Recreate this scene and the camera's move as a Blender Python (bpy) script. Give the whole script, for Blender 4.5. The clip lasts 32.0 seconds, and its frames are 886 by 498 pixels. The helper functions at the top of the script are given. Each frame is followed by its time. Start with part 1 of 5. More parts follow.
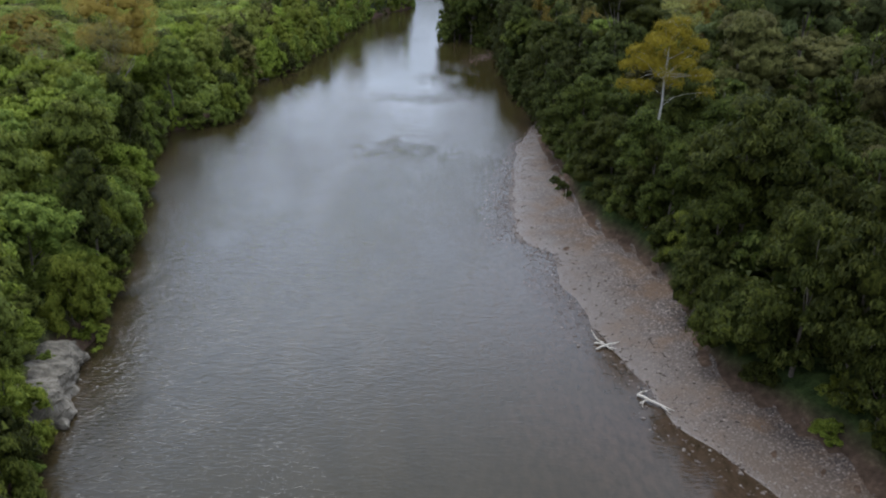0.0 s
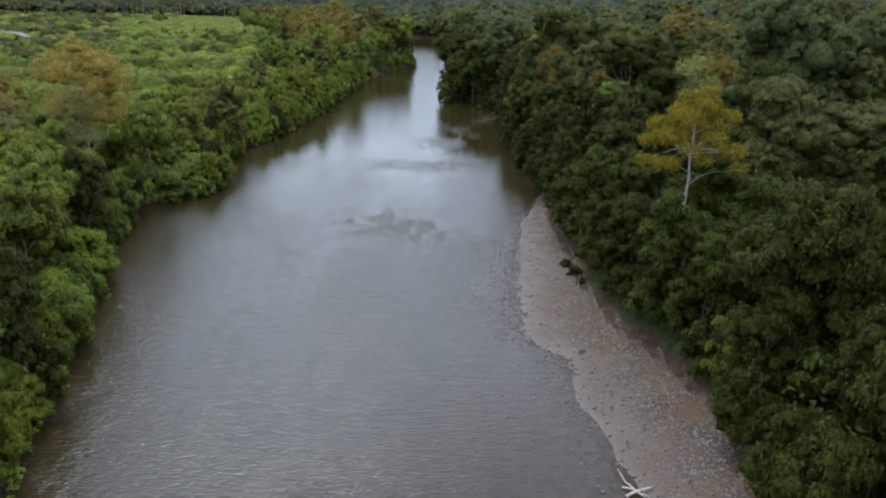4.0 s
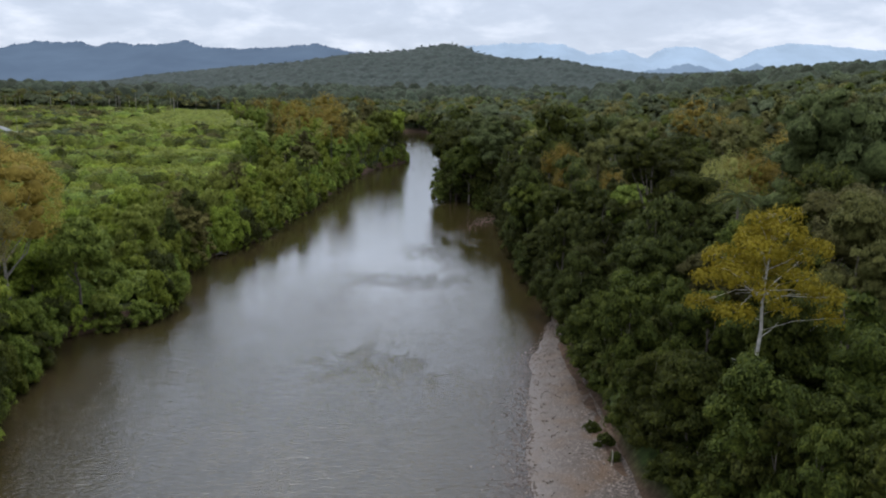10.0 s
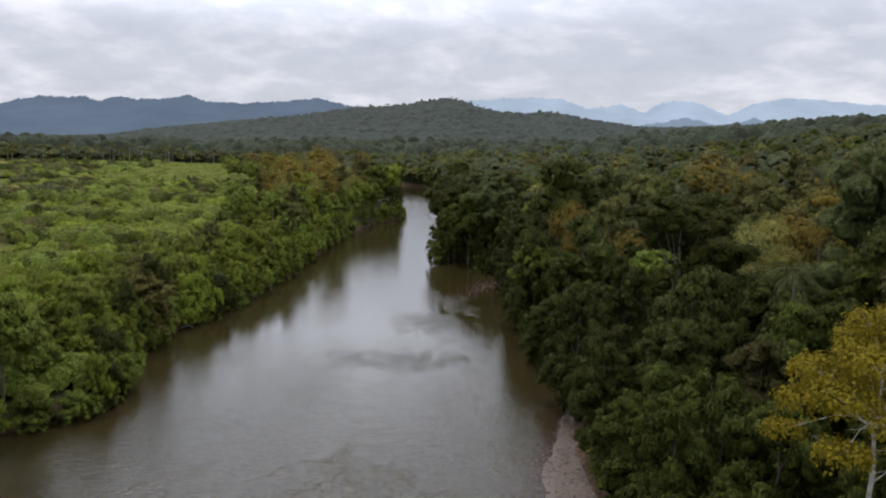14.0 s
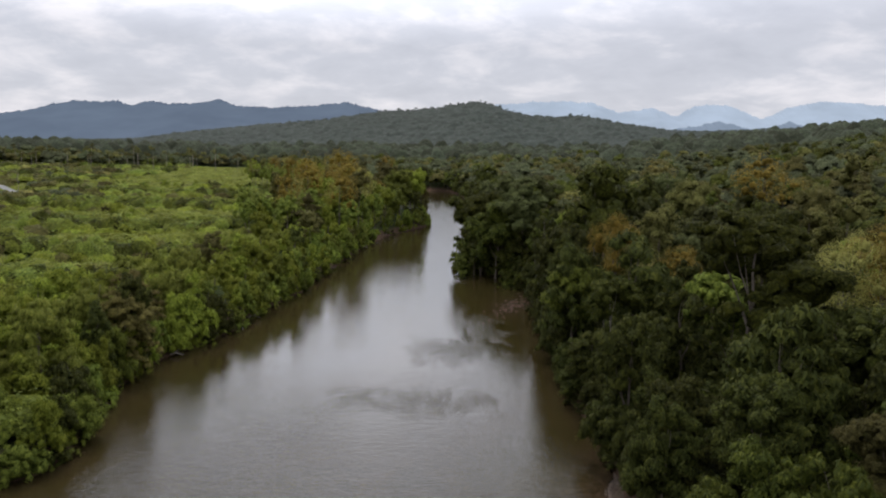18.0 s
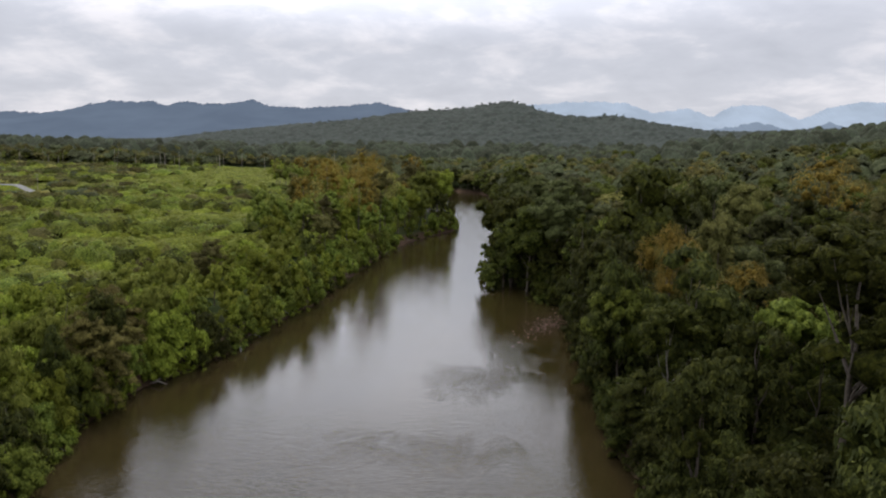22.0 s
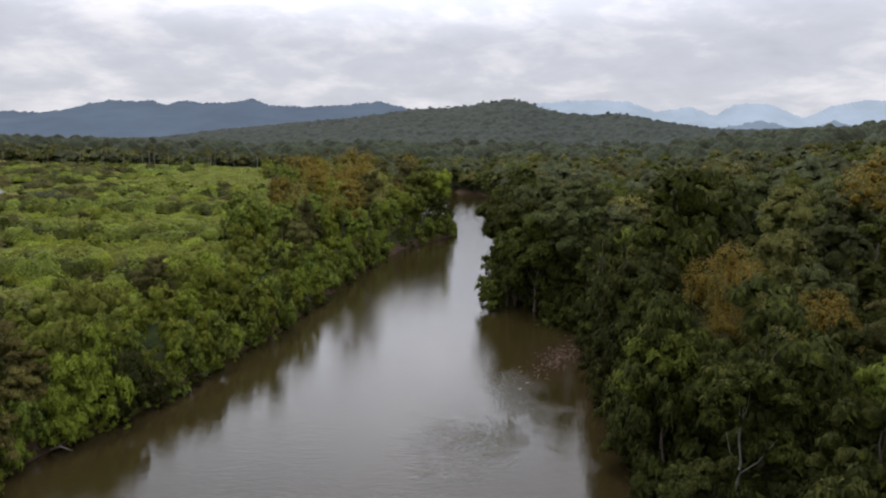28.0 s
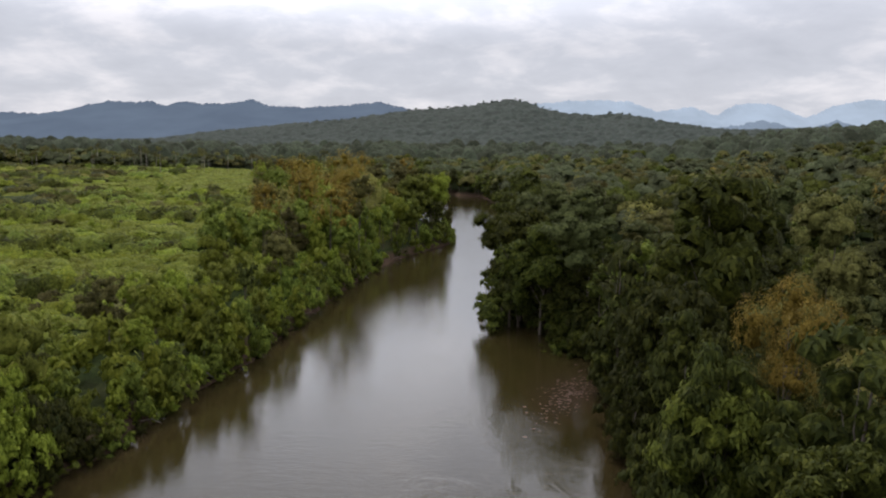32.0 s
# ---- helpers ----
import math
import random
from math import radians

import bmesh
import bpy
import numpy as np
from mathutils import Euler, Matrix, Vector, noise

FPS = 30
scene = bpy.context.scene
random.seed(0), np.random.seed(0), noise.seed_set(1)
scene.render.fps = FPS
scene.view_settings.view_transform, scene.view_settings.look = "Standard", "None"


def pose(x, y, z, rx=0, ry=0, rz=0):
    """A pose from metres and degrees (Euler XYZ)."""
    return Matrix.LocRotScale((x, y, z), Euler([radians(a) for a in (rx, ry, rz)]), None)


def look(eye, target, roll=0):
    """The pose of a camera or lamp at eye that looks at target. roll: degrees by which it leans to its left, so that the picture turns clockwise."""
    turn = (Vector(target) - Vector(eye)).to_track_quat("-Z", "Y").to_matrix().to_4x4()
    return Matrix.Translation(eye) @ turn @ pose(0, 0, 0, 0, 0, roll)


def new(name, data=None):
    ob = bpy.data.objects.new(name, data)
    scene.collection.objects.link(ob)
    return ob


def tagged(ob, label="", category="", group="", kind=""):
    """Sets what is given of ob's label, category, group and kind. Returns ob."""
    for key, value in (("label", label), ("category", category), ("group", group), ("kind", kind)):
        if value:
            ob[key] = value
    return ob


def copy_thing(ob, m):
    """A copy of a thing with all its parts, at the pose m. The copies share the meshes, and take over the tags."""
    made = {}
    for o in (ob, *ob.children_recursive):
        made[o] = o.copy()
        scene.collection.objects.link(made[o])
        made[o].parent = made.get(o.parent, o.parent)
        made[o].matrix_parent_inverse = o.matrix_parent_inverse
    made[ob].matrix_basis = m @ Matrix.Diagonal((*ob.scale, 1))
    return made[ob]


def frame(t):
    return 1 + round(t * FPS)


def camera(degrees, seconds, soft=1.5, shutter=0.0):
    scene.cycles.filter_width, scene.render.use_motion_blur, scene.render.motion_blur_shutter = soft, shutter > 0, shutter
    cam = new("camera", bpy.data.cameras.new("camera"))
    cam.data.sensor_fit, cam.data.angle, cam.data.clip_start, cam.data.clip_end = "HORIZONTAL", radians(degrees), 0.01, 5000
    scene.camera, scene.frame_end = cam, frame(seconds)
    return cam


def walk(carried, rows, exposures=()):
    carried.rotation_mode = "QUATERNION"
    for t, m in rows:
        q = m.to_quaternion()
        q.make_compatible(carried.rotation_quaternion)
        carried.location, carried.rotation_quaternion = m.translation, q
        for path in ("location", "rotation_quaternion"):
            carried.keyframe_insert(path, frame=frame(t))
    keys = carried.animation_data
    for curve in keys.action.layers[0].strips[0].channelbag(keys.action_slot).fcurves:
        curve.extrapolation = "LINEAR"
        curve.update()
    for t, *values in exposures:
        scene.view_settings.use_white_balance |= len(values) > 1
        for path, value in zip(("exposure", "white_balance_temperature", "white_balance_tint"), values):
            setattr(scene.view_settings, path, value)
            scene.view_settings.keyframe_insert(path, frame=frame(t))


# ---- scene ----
cam = camera(58.2, 32.0, soft=2.1)
PATH = [
    (0, (-0.401, -4.691, 33.646), (-0.387, -2.836, 32.897), 1.1),
    (0.5, (-0.221, -3.043, 33.683), (-0.211, -1.184, 32.946), 1.0),
    (1, (-0.072, -1.413, 33.712), (-0.065, 0.451, 32.988), 1.0),
    (1.5, (0.049, 0.207, 33.734), (0.055, 2.077, 33.025), 1.0),
    (2, (0.149, 1.826, 33.749), (0.153, 3.702, 33.055), 1.0),
    (2.5, (0.23, 3.451, 33.758), (0.233, 5.333, 33.081), 1.0),
    (3, (0.296, 5.087, 33.762), (0.298, 6.975, 33.102), 1.0),
    (3.5, (0.35, 6.74, 33.762), (0.352, 8.634, 33.119), 0.9),
    (5.5, (0.5, 13.599, 33.732), (0.504, 15.515, 33.157), 0.9),
    (6, (0.532, 15.389, 33.719), (0.537, 17.31, 33.161), 0.9),
    (6.5, (0.566, 17.212, 33.704), (0.572, 19.138, 33.164), 0.9),
    (7, (0.602, 19.069, 33.688), (0.609, 21.0, 33.166), 0.9),
    (7.5, (0.642, 20.961, 33.671), (0.65, 22.896, 33.167), 0.9),
    (8, (0.687, 22.886, 33.653), (0.695, 24.826, 33.167), 0.9),
    (8.5, (0.736, 24.844, 33.634), (0.745, 26.789, 33.166), 0.9),
    (9, (0.792, 26.835, 33.614), (0.801, 28.784, 33.165), 0.9),
    (9.5, (0.854, 28.857, 33.593), (0.863, 30.81, 33.162), 0.9),
    (10, (0.921, 30.909, 33.571), (0.931, 32.865, 33.159), 0.9),
    (10.5, (0.995, 32.988, 33.549), (1.005, 34.948, 33.154), 0.9),
    (11, (1.075, 35.093, 33.525), (1.085, 37.057, 33.148), 0.9),
    (11.5, (1.161, 37.221, 33.501), (1.171, 39.189, 33.141), 0.9),
    (12, (1.252, 39.371, 33.475), (1.261, 41.342, 33.131), 0.9),
    (12.5, (1.347, 41.54, 33.448), (1.357, 43.513, 33.12), 0.9),
    (13, (1.447, 43.726, 33.419), (1.456, 45.701, 33.107), 0.9),
    (13.5, (1.55, 45.925, 33.389), (1.558, 47.903, 33.092), 0.9),
    (14, (1.656, 48.136, 33.357), (1.664, 50.115, 33.074), 0.9),
    (14.5, (1.764, 50.355, 33.324), (1.772, 52.336, 33.047), 0.9),
    (16.5, (2.195, 59.271, 33.169), (2.203, 61.252, 32.893), 0.9),
    (17, (2.298, 61.498, 33.124), (2.297, 63.479, 32.849), 0.9),
    (17.5, (2.398, 63.719, 33.078), (2.359, 65.7, 32.803), 0.9),
    (18, (2.492, 65.933, 33.028), (2.428, 67.913, 32.754), 0.9),
    (18.5, (2.581, 68.138, 32.977), (2.515, 70.118, 32.702), 1.0),
    (19, (2.664, 70.333, 32.923), (2.596, 72.313, 32.649), 1.0),
    (19.5, (2.739, 72.515, 32.867), (2.643, 74.494, 32.592), 1.0),
    (20, (2.807, 74.684, 32.809), (2.706, 76.662, 32.535), 1.0),
    (20.5, (2.865, 76.838, 32.748), (2.756, 78.816, 32.475), 1.0),
    (21, (2.915, 78.977, 32.687), (2.785, 80.954, 32.413), 1.0),
    (21.5, (2.955, 81.1, 32.623), (2.815, 83.076, 32.349), 1.0),
    (22, (2.985, 83.207, 32.559), (2.843, 85.183, 32.285), 1.0),
    (22.5, (3.004, 85.297, 32.494), (2.863, 87.273, 32.219), 1.0),
    (23, (3.014, 87.37, 32.429), (2.872, 89.346, 32.154), 1.0),
    (23.5, (3.013, 89.428, 32.364), (2.87, 91.404, 32.089), 1.0),
    (24, (3.002, 91.47, 32.3), (2.859, 93.445, 32.025), 1.0),
    (24.5, (2.982, 93.497, 32.238), (2.838, 95.472, 31.962), 1.0),
    (25, (2.953, 95.51, 32.178), (2.809, 97.485, 31.902), 1.0),
    (25.5, (2.916, 97.51, 32.121), (2.771, 99.486, 31.845), 1.0),
    (27.5, (2.708, 105.418, 31.948), (2.562, 107.394, 31.672), 0.9),
    (28, (2.65, 107.382, 31.923), (2.504, 109.357, 31.647), 0.9),
    (28.5, (2.593, 109.344, 31.909), (2.446, 111.32, 31.633), 0.9),
    (29, (2.54, 111.309, 31.907), (2.393, 113.285, 31.631), 0.9),
    (29.5, (2.493, 113.279, 31.918), (2.346, 115.254, 31.643), 0.9),
    (30, (2.457, 115.256, 31.945), (2.309, 117.232, 31.67), 0.8),
    (30.5, (2.433, 117.245, 31.989), (2.286, 119.22, 31.714), 0.8),
    (31, (2.427, 119.248, 32.052), (2.279, 121.223, 31.777), 0.8),
    (31.5, (2.441, 121.268, 32.137), (2.294, 123.243, 31.862), 0.8),
    (32, (2.481, 123.309, 32.245), (2.333, 125.284, 31.97), 0.8),
]
walk(cam, [(t, look(e, g, r)) for t, e, g, r in PATH],
     [(0, 0.32, 5570, 10), (7, 0.38, 5560, 10), (9.5, 0.21, 5770, 10), (14, 0.02, 6270, 13), (19, 0.02, 6460, 14), (32, 0.02, 6460, 14)])


# ---- light ----
def sky_world():
    w = bpy.data.worlds.new("overcast")
    w.use_nodes = True
    nt = w.node_tree
    nt.nodes.clear()
    N, L = nt.nodes.new, nt.links.new
    out, add = N("ShaderNodeOutputWorld"), N("ShaderNodeMixShader")
    sky = N("ShaderNodeTexSky")
    sky.sky_type, sky.sun_disc = "NISHITA", False
    sky.sun_elevation, sky.sun_rotation = radians(58), radians(-17)
    bg = N("ShaderNodeBackground")
    bg.inputs[1].default_value = 0.1
    L(sky.outputs[0], bg.inputs[0])
    co, sep = N("ShaderNodeTexCoord"), N("ShaderNodeSeparateXYZ")
    L(co.outputs["Generated"], sep.inputs[0])

    def m(op, a, b):
        n = N("ShaderNodeMath")
        n.operation = op
        for i, v in enumerate((a, b)):
            if isinstance(v, (int, float)):
                n.inputs[i].default_value = v
            else:
                L(v, n.inputs[i])
        return n.outputs[0]
    high = m("MAXIMUM", sep.outputs[2], 0.0)
    up = m("ADD", high, 0.30)
    comb = N("ShaderNodeCombineXYZ")
    L(m("DIVIDE", sep.outputs[0], up), comb.inputs[0])
    L(m("DIVIDE", sep.outputs[1], up), comb.inputs[1])
    n1, n2 = N("ShaderNodeTexNoise"), N("ShaderNodeTexNoise")
    for n, s, d in ((n1, 1.2, 8), (n2, 4.2, 10)):
        n.inputs["Scale"].default_value, n.inputs["Detail"].default_value, n.inputs["Roughness"].default_value = s, d, 0.58
        n.inputs["Distortion"].default_value = 0.25
        L(comb.outputs[0], n.inputs["Vector"])
    both = m("ADD", m("MULTIPLY", n1.outputs[0], 0.52), m("MULTIPLY", n2.outputs[0], 0.48))
    ramp = N("ShaderNodeValToRGB")
    e = ramp.color_ramp.elements
    e[0].position, e[0].color = 0.37, (0.57, 0.60, 0.66, 1)
    e[1].position, e[1].color = 0.62, (0.90, 0.90, 0.93, 1)
    mid = ramp.color_ramp.elements.new(0.5)
    mid.color = (0.66, 0.69, 0.75, 1)
    L(both, ramp.inputs[0])
    cl = N("ShaderNodeBackground")
    dot = N("ShaderNodeVectorMath")
    dot.operation = "DOT_PRODUCT"
    L(co.outputs["Generated"], dot.inputs[0])
    dot.inputs[1].default_value = Vector(SUN_FROM).normalized()
    near_sun = m("POWER", m("MAXIMUM", dot.outputs["Value"], 0.0), 14.0)
    lift = m("ADD", m("SUBTRACT", m("ADD", m("MULTIPLY", m("MINIMUM", m("MAXIMUM", m("SUBTRACT", high, 0.13), 0.0), 0.1), 4.3), m("MULTIPLY", m("MINIMUM", m("MAXIMUM", m("SUBTRACT", high, 0.23), 0.0), 0.2), 0.4)), m("MULTIPLY", m("MAXIMUM", m("SUBTRACT", high, 0.45), 0.0), -0.4)), m("MULTIPLY", m("MULTIPLY", near_sun, m("MINIMUM", m("MULTIPLY", m("MAXIMUM", m("SUBTRACT", high, 0.11), 0.0), 2.4), 0.35)), 4.4))
    L(m("MULTIPLY", m("ADD", lift, 0.9), CLOUD), cl.inputs[1])
    L(ramp.outputs[0], cl.inputs[0])
    add.inputs[0].default_value = 0.93
    L(bg.outputs[0], add.inputs[1])
    L(cl.outputs[0], add.inputs[2])
    L(add.outputs[0], out.inputs[0])
    scene.world = w


CLOUD = 1.03
SUN_FROM = (-19, 97, 31)
sky_world()
sun = new("sun", bpy.data.lights.new("sun", "SUN"))
sun.data.energy, sun.data.angle, sun.data.color = 1.5, radians(20), (1.0, 0.95, 0.86)
sun.matrix_world = look((-30, 96, 162), (0, 0, 0))


# ---- materials ----
def material(name, rough=0.7):
    m = bpy.data.materials.new(name)
    m.use_nodes = True
    nt = m.node_tree
    b = nt.nodes["Principled BSDF"]
    b.inputs["Roughness"].default_value = rough
    return m, nt, b


def noise_node(nt, scale, detail=4, rough=0.55, source="Object"):
    co = nt.nodes.new("ShaderNodeTexCoord")
    n = nt.nodes.new("ShaderNodeTexNoise")
    n.inputs["Scale"].default_value, n.inputs["Detail"].default_value, n.inputs["Roughness"].default_value = scale, detail, rough
    nt.links.new(co.outputs[source], n.inputs["Vector"])
    return n


def ramp_node(nt, value, stops):
    r = nt.nodes.new("ShaderNodeValToRGB")
    e = r.color_ramp.elements
    while len(e) < len(stops):
        e.new(0.5)
    for el, (p, c) in zip(e, stops):
        el.position, el.color = p, (*c, 1)
    nt.links.new(value, r.inputs[0])
    return r.outputs[0]


def mixed(nt, fac, a, b, mode="MIX"):
    n = nt.nodes.new("ShaderNodeMix")
    n.data_type, n.blend_type = "RGBA", mode
    for i, v in ((0, fac), (6, a), (7, b)):
        if isinstance(v, (int, float)):
            n.inputs[i].default_value = v
        elif isinstance(v, tuple):
            n.inputs[i].default_value = (*v, 1)
        else:
            nt.links.new(v, n.inputs[i])
    return n.outputs[2]


def mathn(nt, op, a, b=0.0):
    n = nt.nodes.new("ShaderNodeMath")
    n.operation = op
    for i, v in enumerate((a, b)):
        if isinstance(v, (int, float)):
            n.inputs[i].default_value = v
        else:
            nt.links.new(v, n.inputs[i])
    return n.outputs[0]


def bump(nt, b, height, strength, distance):
    n = nt.nodes.new("ShaderNodeBump")
    n.inputs["Strength"].default_value, n.inputs["Distance"].default_value = strength, distance
    nt.links.new(height, n.inputs["Height"])
    nt.links.new(n.outputs[0], b.inputs["Normal"])


SATURATION = {"wood": 1.04, "deep": 1.03, "olive": 1.0, "fresh": 1.07, "lime": 1.04, "mid": 1.05, "yellow": 1.03, "orange": 0.98}


def leaf_material(name, dark, mid, light, translucent=0.22, spread=0.6):
    """Foliage: each leaf has its own tone, each plant its own hue, with paler sprays here and there."""
    m, nt, b = material(name, 0.75)
    geo, obj = nt.nodes.new("ShaderNodeNewGeometry"), nt.nodes.new("ShaderNodeObjectInfo")
    patch = noise_node(nt, 0.5, 6, 0.7)
    tone = nt.nodes.new("ShaderNodeAttribute")
    tone.attribute_name = "tone"
    pick = mathn(nt, "FRACT", mathn(nt, "ADD", obj.outputs["Random"], tone.outputs["Fac"]))
    v = mathn(nt, "ADD", mathn(nt, "MULTIPLY", geo.outputs["Random Per Island"], 0.36), mathn(nt, "MULTIPLY", patch.outputs[0], 0.78))
    col = ramp_node(nt, v, [(0.12, dark), (0.55, mid), (0.98, light)])
    hsv = nt.nodes.new("ShaderNodeHueSaturation")
    nt.links.new(mathn(nt, "ADD", mathn(nt, "MULTIPLY", pick, 0.042 * spread), 0.481 - 0.021 * spread), hsv.inputs["Hue"])
    hsv.inputs["Saturation"].default_value = SATURATION.get(name.split("_")[1], 0.92)
    nt.links.new(mathn(nt, "ADD", mathn(nt, "MULTIPLY", pick, spread), 1 - spread / 2), hsv.inputs["Value"])
    nt.links.new(col, hsv.inputs["Color"])
    nt.links.new(hsv.outputs[0], b.inputs["Base Color"])
    b.inputs["Specular IOR Level"].default_value = 0.15
    tr, mx = nt.nodes.new("ShaderNodeBsdfTranslucent"), nt.nodes.new("ShaderNodeMixShader")
    nt.links.new(hsv.outputs[0], tr.inputs[0])
    mx.inputs[0].default_value = translucent
    nt.links.new(b.outputs[0], mx.inputs[1])
    nt.links.new(tr.outputs[0], mx.inputs[2])
    nt.links.new(mx.outputs[0], nt.nodes["Material Output"].inputs[0])
    return m


TONES = {
    "wood": ((0.020, 0.029, 0.007), (0.045, 0.060, 0.012), (0.128, 0.147, 0.026)),
    # deep is lowered to put the right bank's shade into the leaf colour
    "deep": ((0.018, 0.026, 0.007), (0.039, 0.050, 0.012), (0.112, 0.124, 0.025)),
    "fresh": ((0.082, 0.116, 0.021), (0.156, 0.208, 0.037), (0.272, 0.330, 0.058)),
    "olive": ((0.052, 0.058, 0.017), (0.097, 0.101, 0.028), (0.175, 0.172, 0.047)),
    "blue": ((0.038, 0.051, 0.014), (0.066, 0.084, 0.023), (0.120, 0.142, 0.038)),
    "yellow": ((0.108, 0.099, 0.010), (0.212, 0.190, 0.015), (0.340, 0.298, 0.023)),
    "orange": ((0.108, 0.089, 0.012), (0.198, 0.160, 0.021), (0.318, 0.254, 0.036)),
    "pale": ((0.138, 0.142, 0.030), (0.232, 0.234, 0.046), (0.355, 0.350, 0.070)),
    "gold": ((0.140, 0.120, 0.010), (0.285, 0.232, 0.016), (0.430, 0.345, 0.026)),
    "rust": ((0.066, 0.065, 0.013), (0.122, 0.116, 0.022), (0.215, 0.200, 0.038)),
    "lime": ((0.092, 0.122, 0.026), (0.152, 0.192, 0.038), (0.232, 0.272, 0.056)),
    # blue-grey of distance haze put into the leaf colour
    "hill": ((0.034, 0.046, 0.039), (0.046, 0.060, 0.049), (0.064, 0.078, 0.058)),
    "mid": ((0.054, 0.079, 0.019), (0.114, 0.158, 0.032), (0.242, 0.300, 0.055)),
    # milder haze greying put into the colours of belt and far
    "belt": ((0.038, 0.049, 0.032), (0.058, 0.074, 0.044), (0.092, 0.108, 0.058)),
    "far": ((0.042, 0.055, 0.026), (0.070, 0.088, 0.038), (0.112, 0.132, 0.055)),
}
SPREAD = {"yellow": 0.05, "gold": 0.1, "orange": 0.25, "hill": 0.3, "lime": 0.4}
LEAF = {k: leaf_material("leaf_" + k, *v, 0.22, SPREAD.get(k, 0.65)) for k, v in TONES.items()}


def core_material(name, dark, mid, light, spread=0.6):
    """The leafy mass behind the outer sprays, broken up at the scale of leaves by painted shade."""
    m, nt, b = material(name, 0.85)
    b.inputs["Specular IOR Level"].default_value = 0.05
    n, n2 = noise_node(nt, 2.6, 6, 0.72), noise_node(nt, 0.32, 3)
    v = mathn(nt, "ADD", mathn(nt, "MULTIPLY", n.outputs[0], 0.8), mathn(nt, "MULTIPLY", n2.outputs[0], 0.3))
    # shade in the gaps and lit leaf flecks are painted into this ramp
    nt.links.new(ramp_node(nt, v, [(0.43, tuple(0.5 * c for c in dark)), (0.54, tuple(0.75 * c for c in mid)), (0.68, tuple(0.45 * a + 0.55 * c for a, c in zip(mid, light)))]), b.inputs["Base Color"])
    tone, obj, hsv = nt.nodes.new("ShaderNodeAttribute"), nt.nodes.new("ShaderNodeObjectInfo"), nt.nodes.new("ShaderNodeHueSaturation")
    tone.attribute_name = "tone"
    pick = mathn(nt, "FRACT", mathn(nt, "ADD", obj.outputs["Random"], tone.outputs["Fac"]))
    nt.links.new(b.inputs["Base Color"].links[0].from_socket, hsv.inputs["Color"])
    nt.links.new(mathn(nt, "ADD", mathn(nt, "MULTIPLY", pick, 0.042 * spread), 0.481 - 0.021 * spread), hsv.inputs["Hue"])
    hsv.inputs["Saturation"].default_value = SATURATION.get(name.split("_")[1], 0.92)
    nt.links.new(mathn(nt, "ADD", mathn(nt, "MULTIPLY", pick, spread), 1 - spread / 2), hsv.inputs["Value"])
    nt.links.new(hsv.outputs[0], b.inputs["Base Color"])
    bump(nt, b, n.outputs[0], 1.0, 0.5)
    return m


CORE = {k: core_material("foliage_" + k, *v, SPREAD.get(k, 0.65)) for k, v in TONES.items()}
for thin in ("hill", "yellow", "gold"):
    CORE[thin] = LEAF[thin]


def bark_material(name, a, c, scale=2.5):
    m, nt, b = material(name, 0.85)
    n = noise_node(nt, scale, 6, 0.65)
    nt.links.new(ramp_node(nt, n.outputs[0], [(0.3, a), (0.7, c)]), b.inputs["Base Color"])
    bump(nt, b, n.outputs[0], 0.6, 0.04)
    return m


BARK = bark_material("bark_brown", (0.055, 0.042, 0.030), (0.16, 0.13, 0.10))
BARK_GREY = bark_material("bark_grey", (0.12, 0.105, 0.085), (0.30, 0.27, 0.22))
BARK_PALE = bark_material("bark_pale", (0.30, 0.27, 0.22), (0.58, 0.54, 0.47))
DEADWOOD = bark_material("bleached_wood", (0.32, 0.27, 0.21), (0.62, 0.56, 0.46), 4)


def ground_material():
    m, nt, b = material("earth_and_litter", 1.0)
    b.inputs["Specular IOR Level"].default_value = 0.05
    big, fine = noise_node(nt, 0.06, 5), noise_node(nt, 1.3, 8, 0.65)
    soil = ramp_node(nt, fine.outputs[0], [(0.3, (0.040, 0.027, 0.018)), (0.55, (0.085, 0.056, 0.037)), (0.75, (0.15, 0.10, 0.068))])
    green = ramp_node(nt, fine.outputs[0], [(0.3, (0.020, 0.026, 0.010)), (0.55, (0.038, 0.054, 0.016)), (0.75, (0.065, 0.085, 0.024))])
    geo, sep = nt.nodes.new("ShaderNodeNewGeometry"), nt.nodes.new("ShaderNodeSeparateXYZ")
    nt.links.new(geo.outputs["Position"], sep.inputs[0])
    h = mathn(nt, "ADD", sep.outputs[2], mathn(nt, "MULTIPLY", big.outputs[0], 2.0))
    f = nt.nodes.new("ShaderNodeMapRange")
    f.inputs[1].default_value, f.inputs[2].default_value = 2.2, 3.4
    nt.links.new(h, f.inputs[0])
    nt.links.new(mixed(nt, f.outputs[0], soil, green), b.inputs["Base Color"])
    bump(nt, b, fine.outputs[0], 0.8, 0.25)
    return m


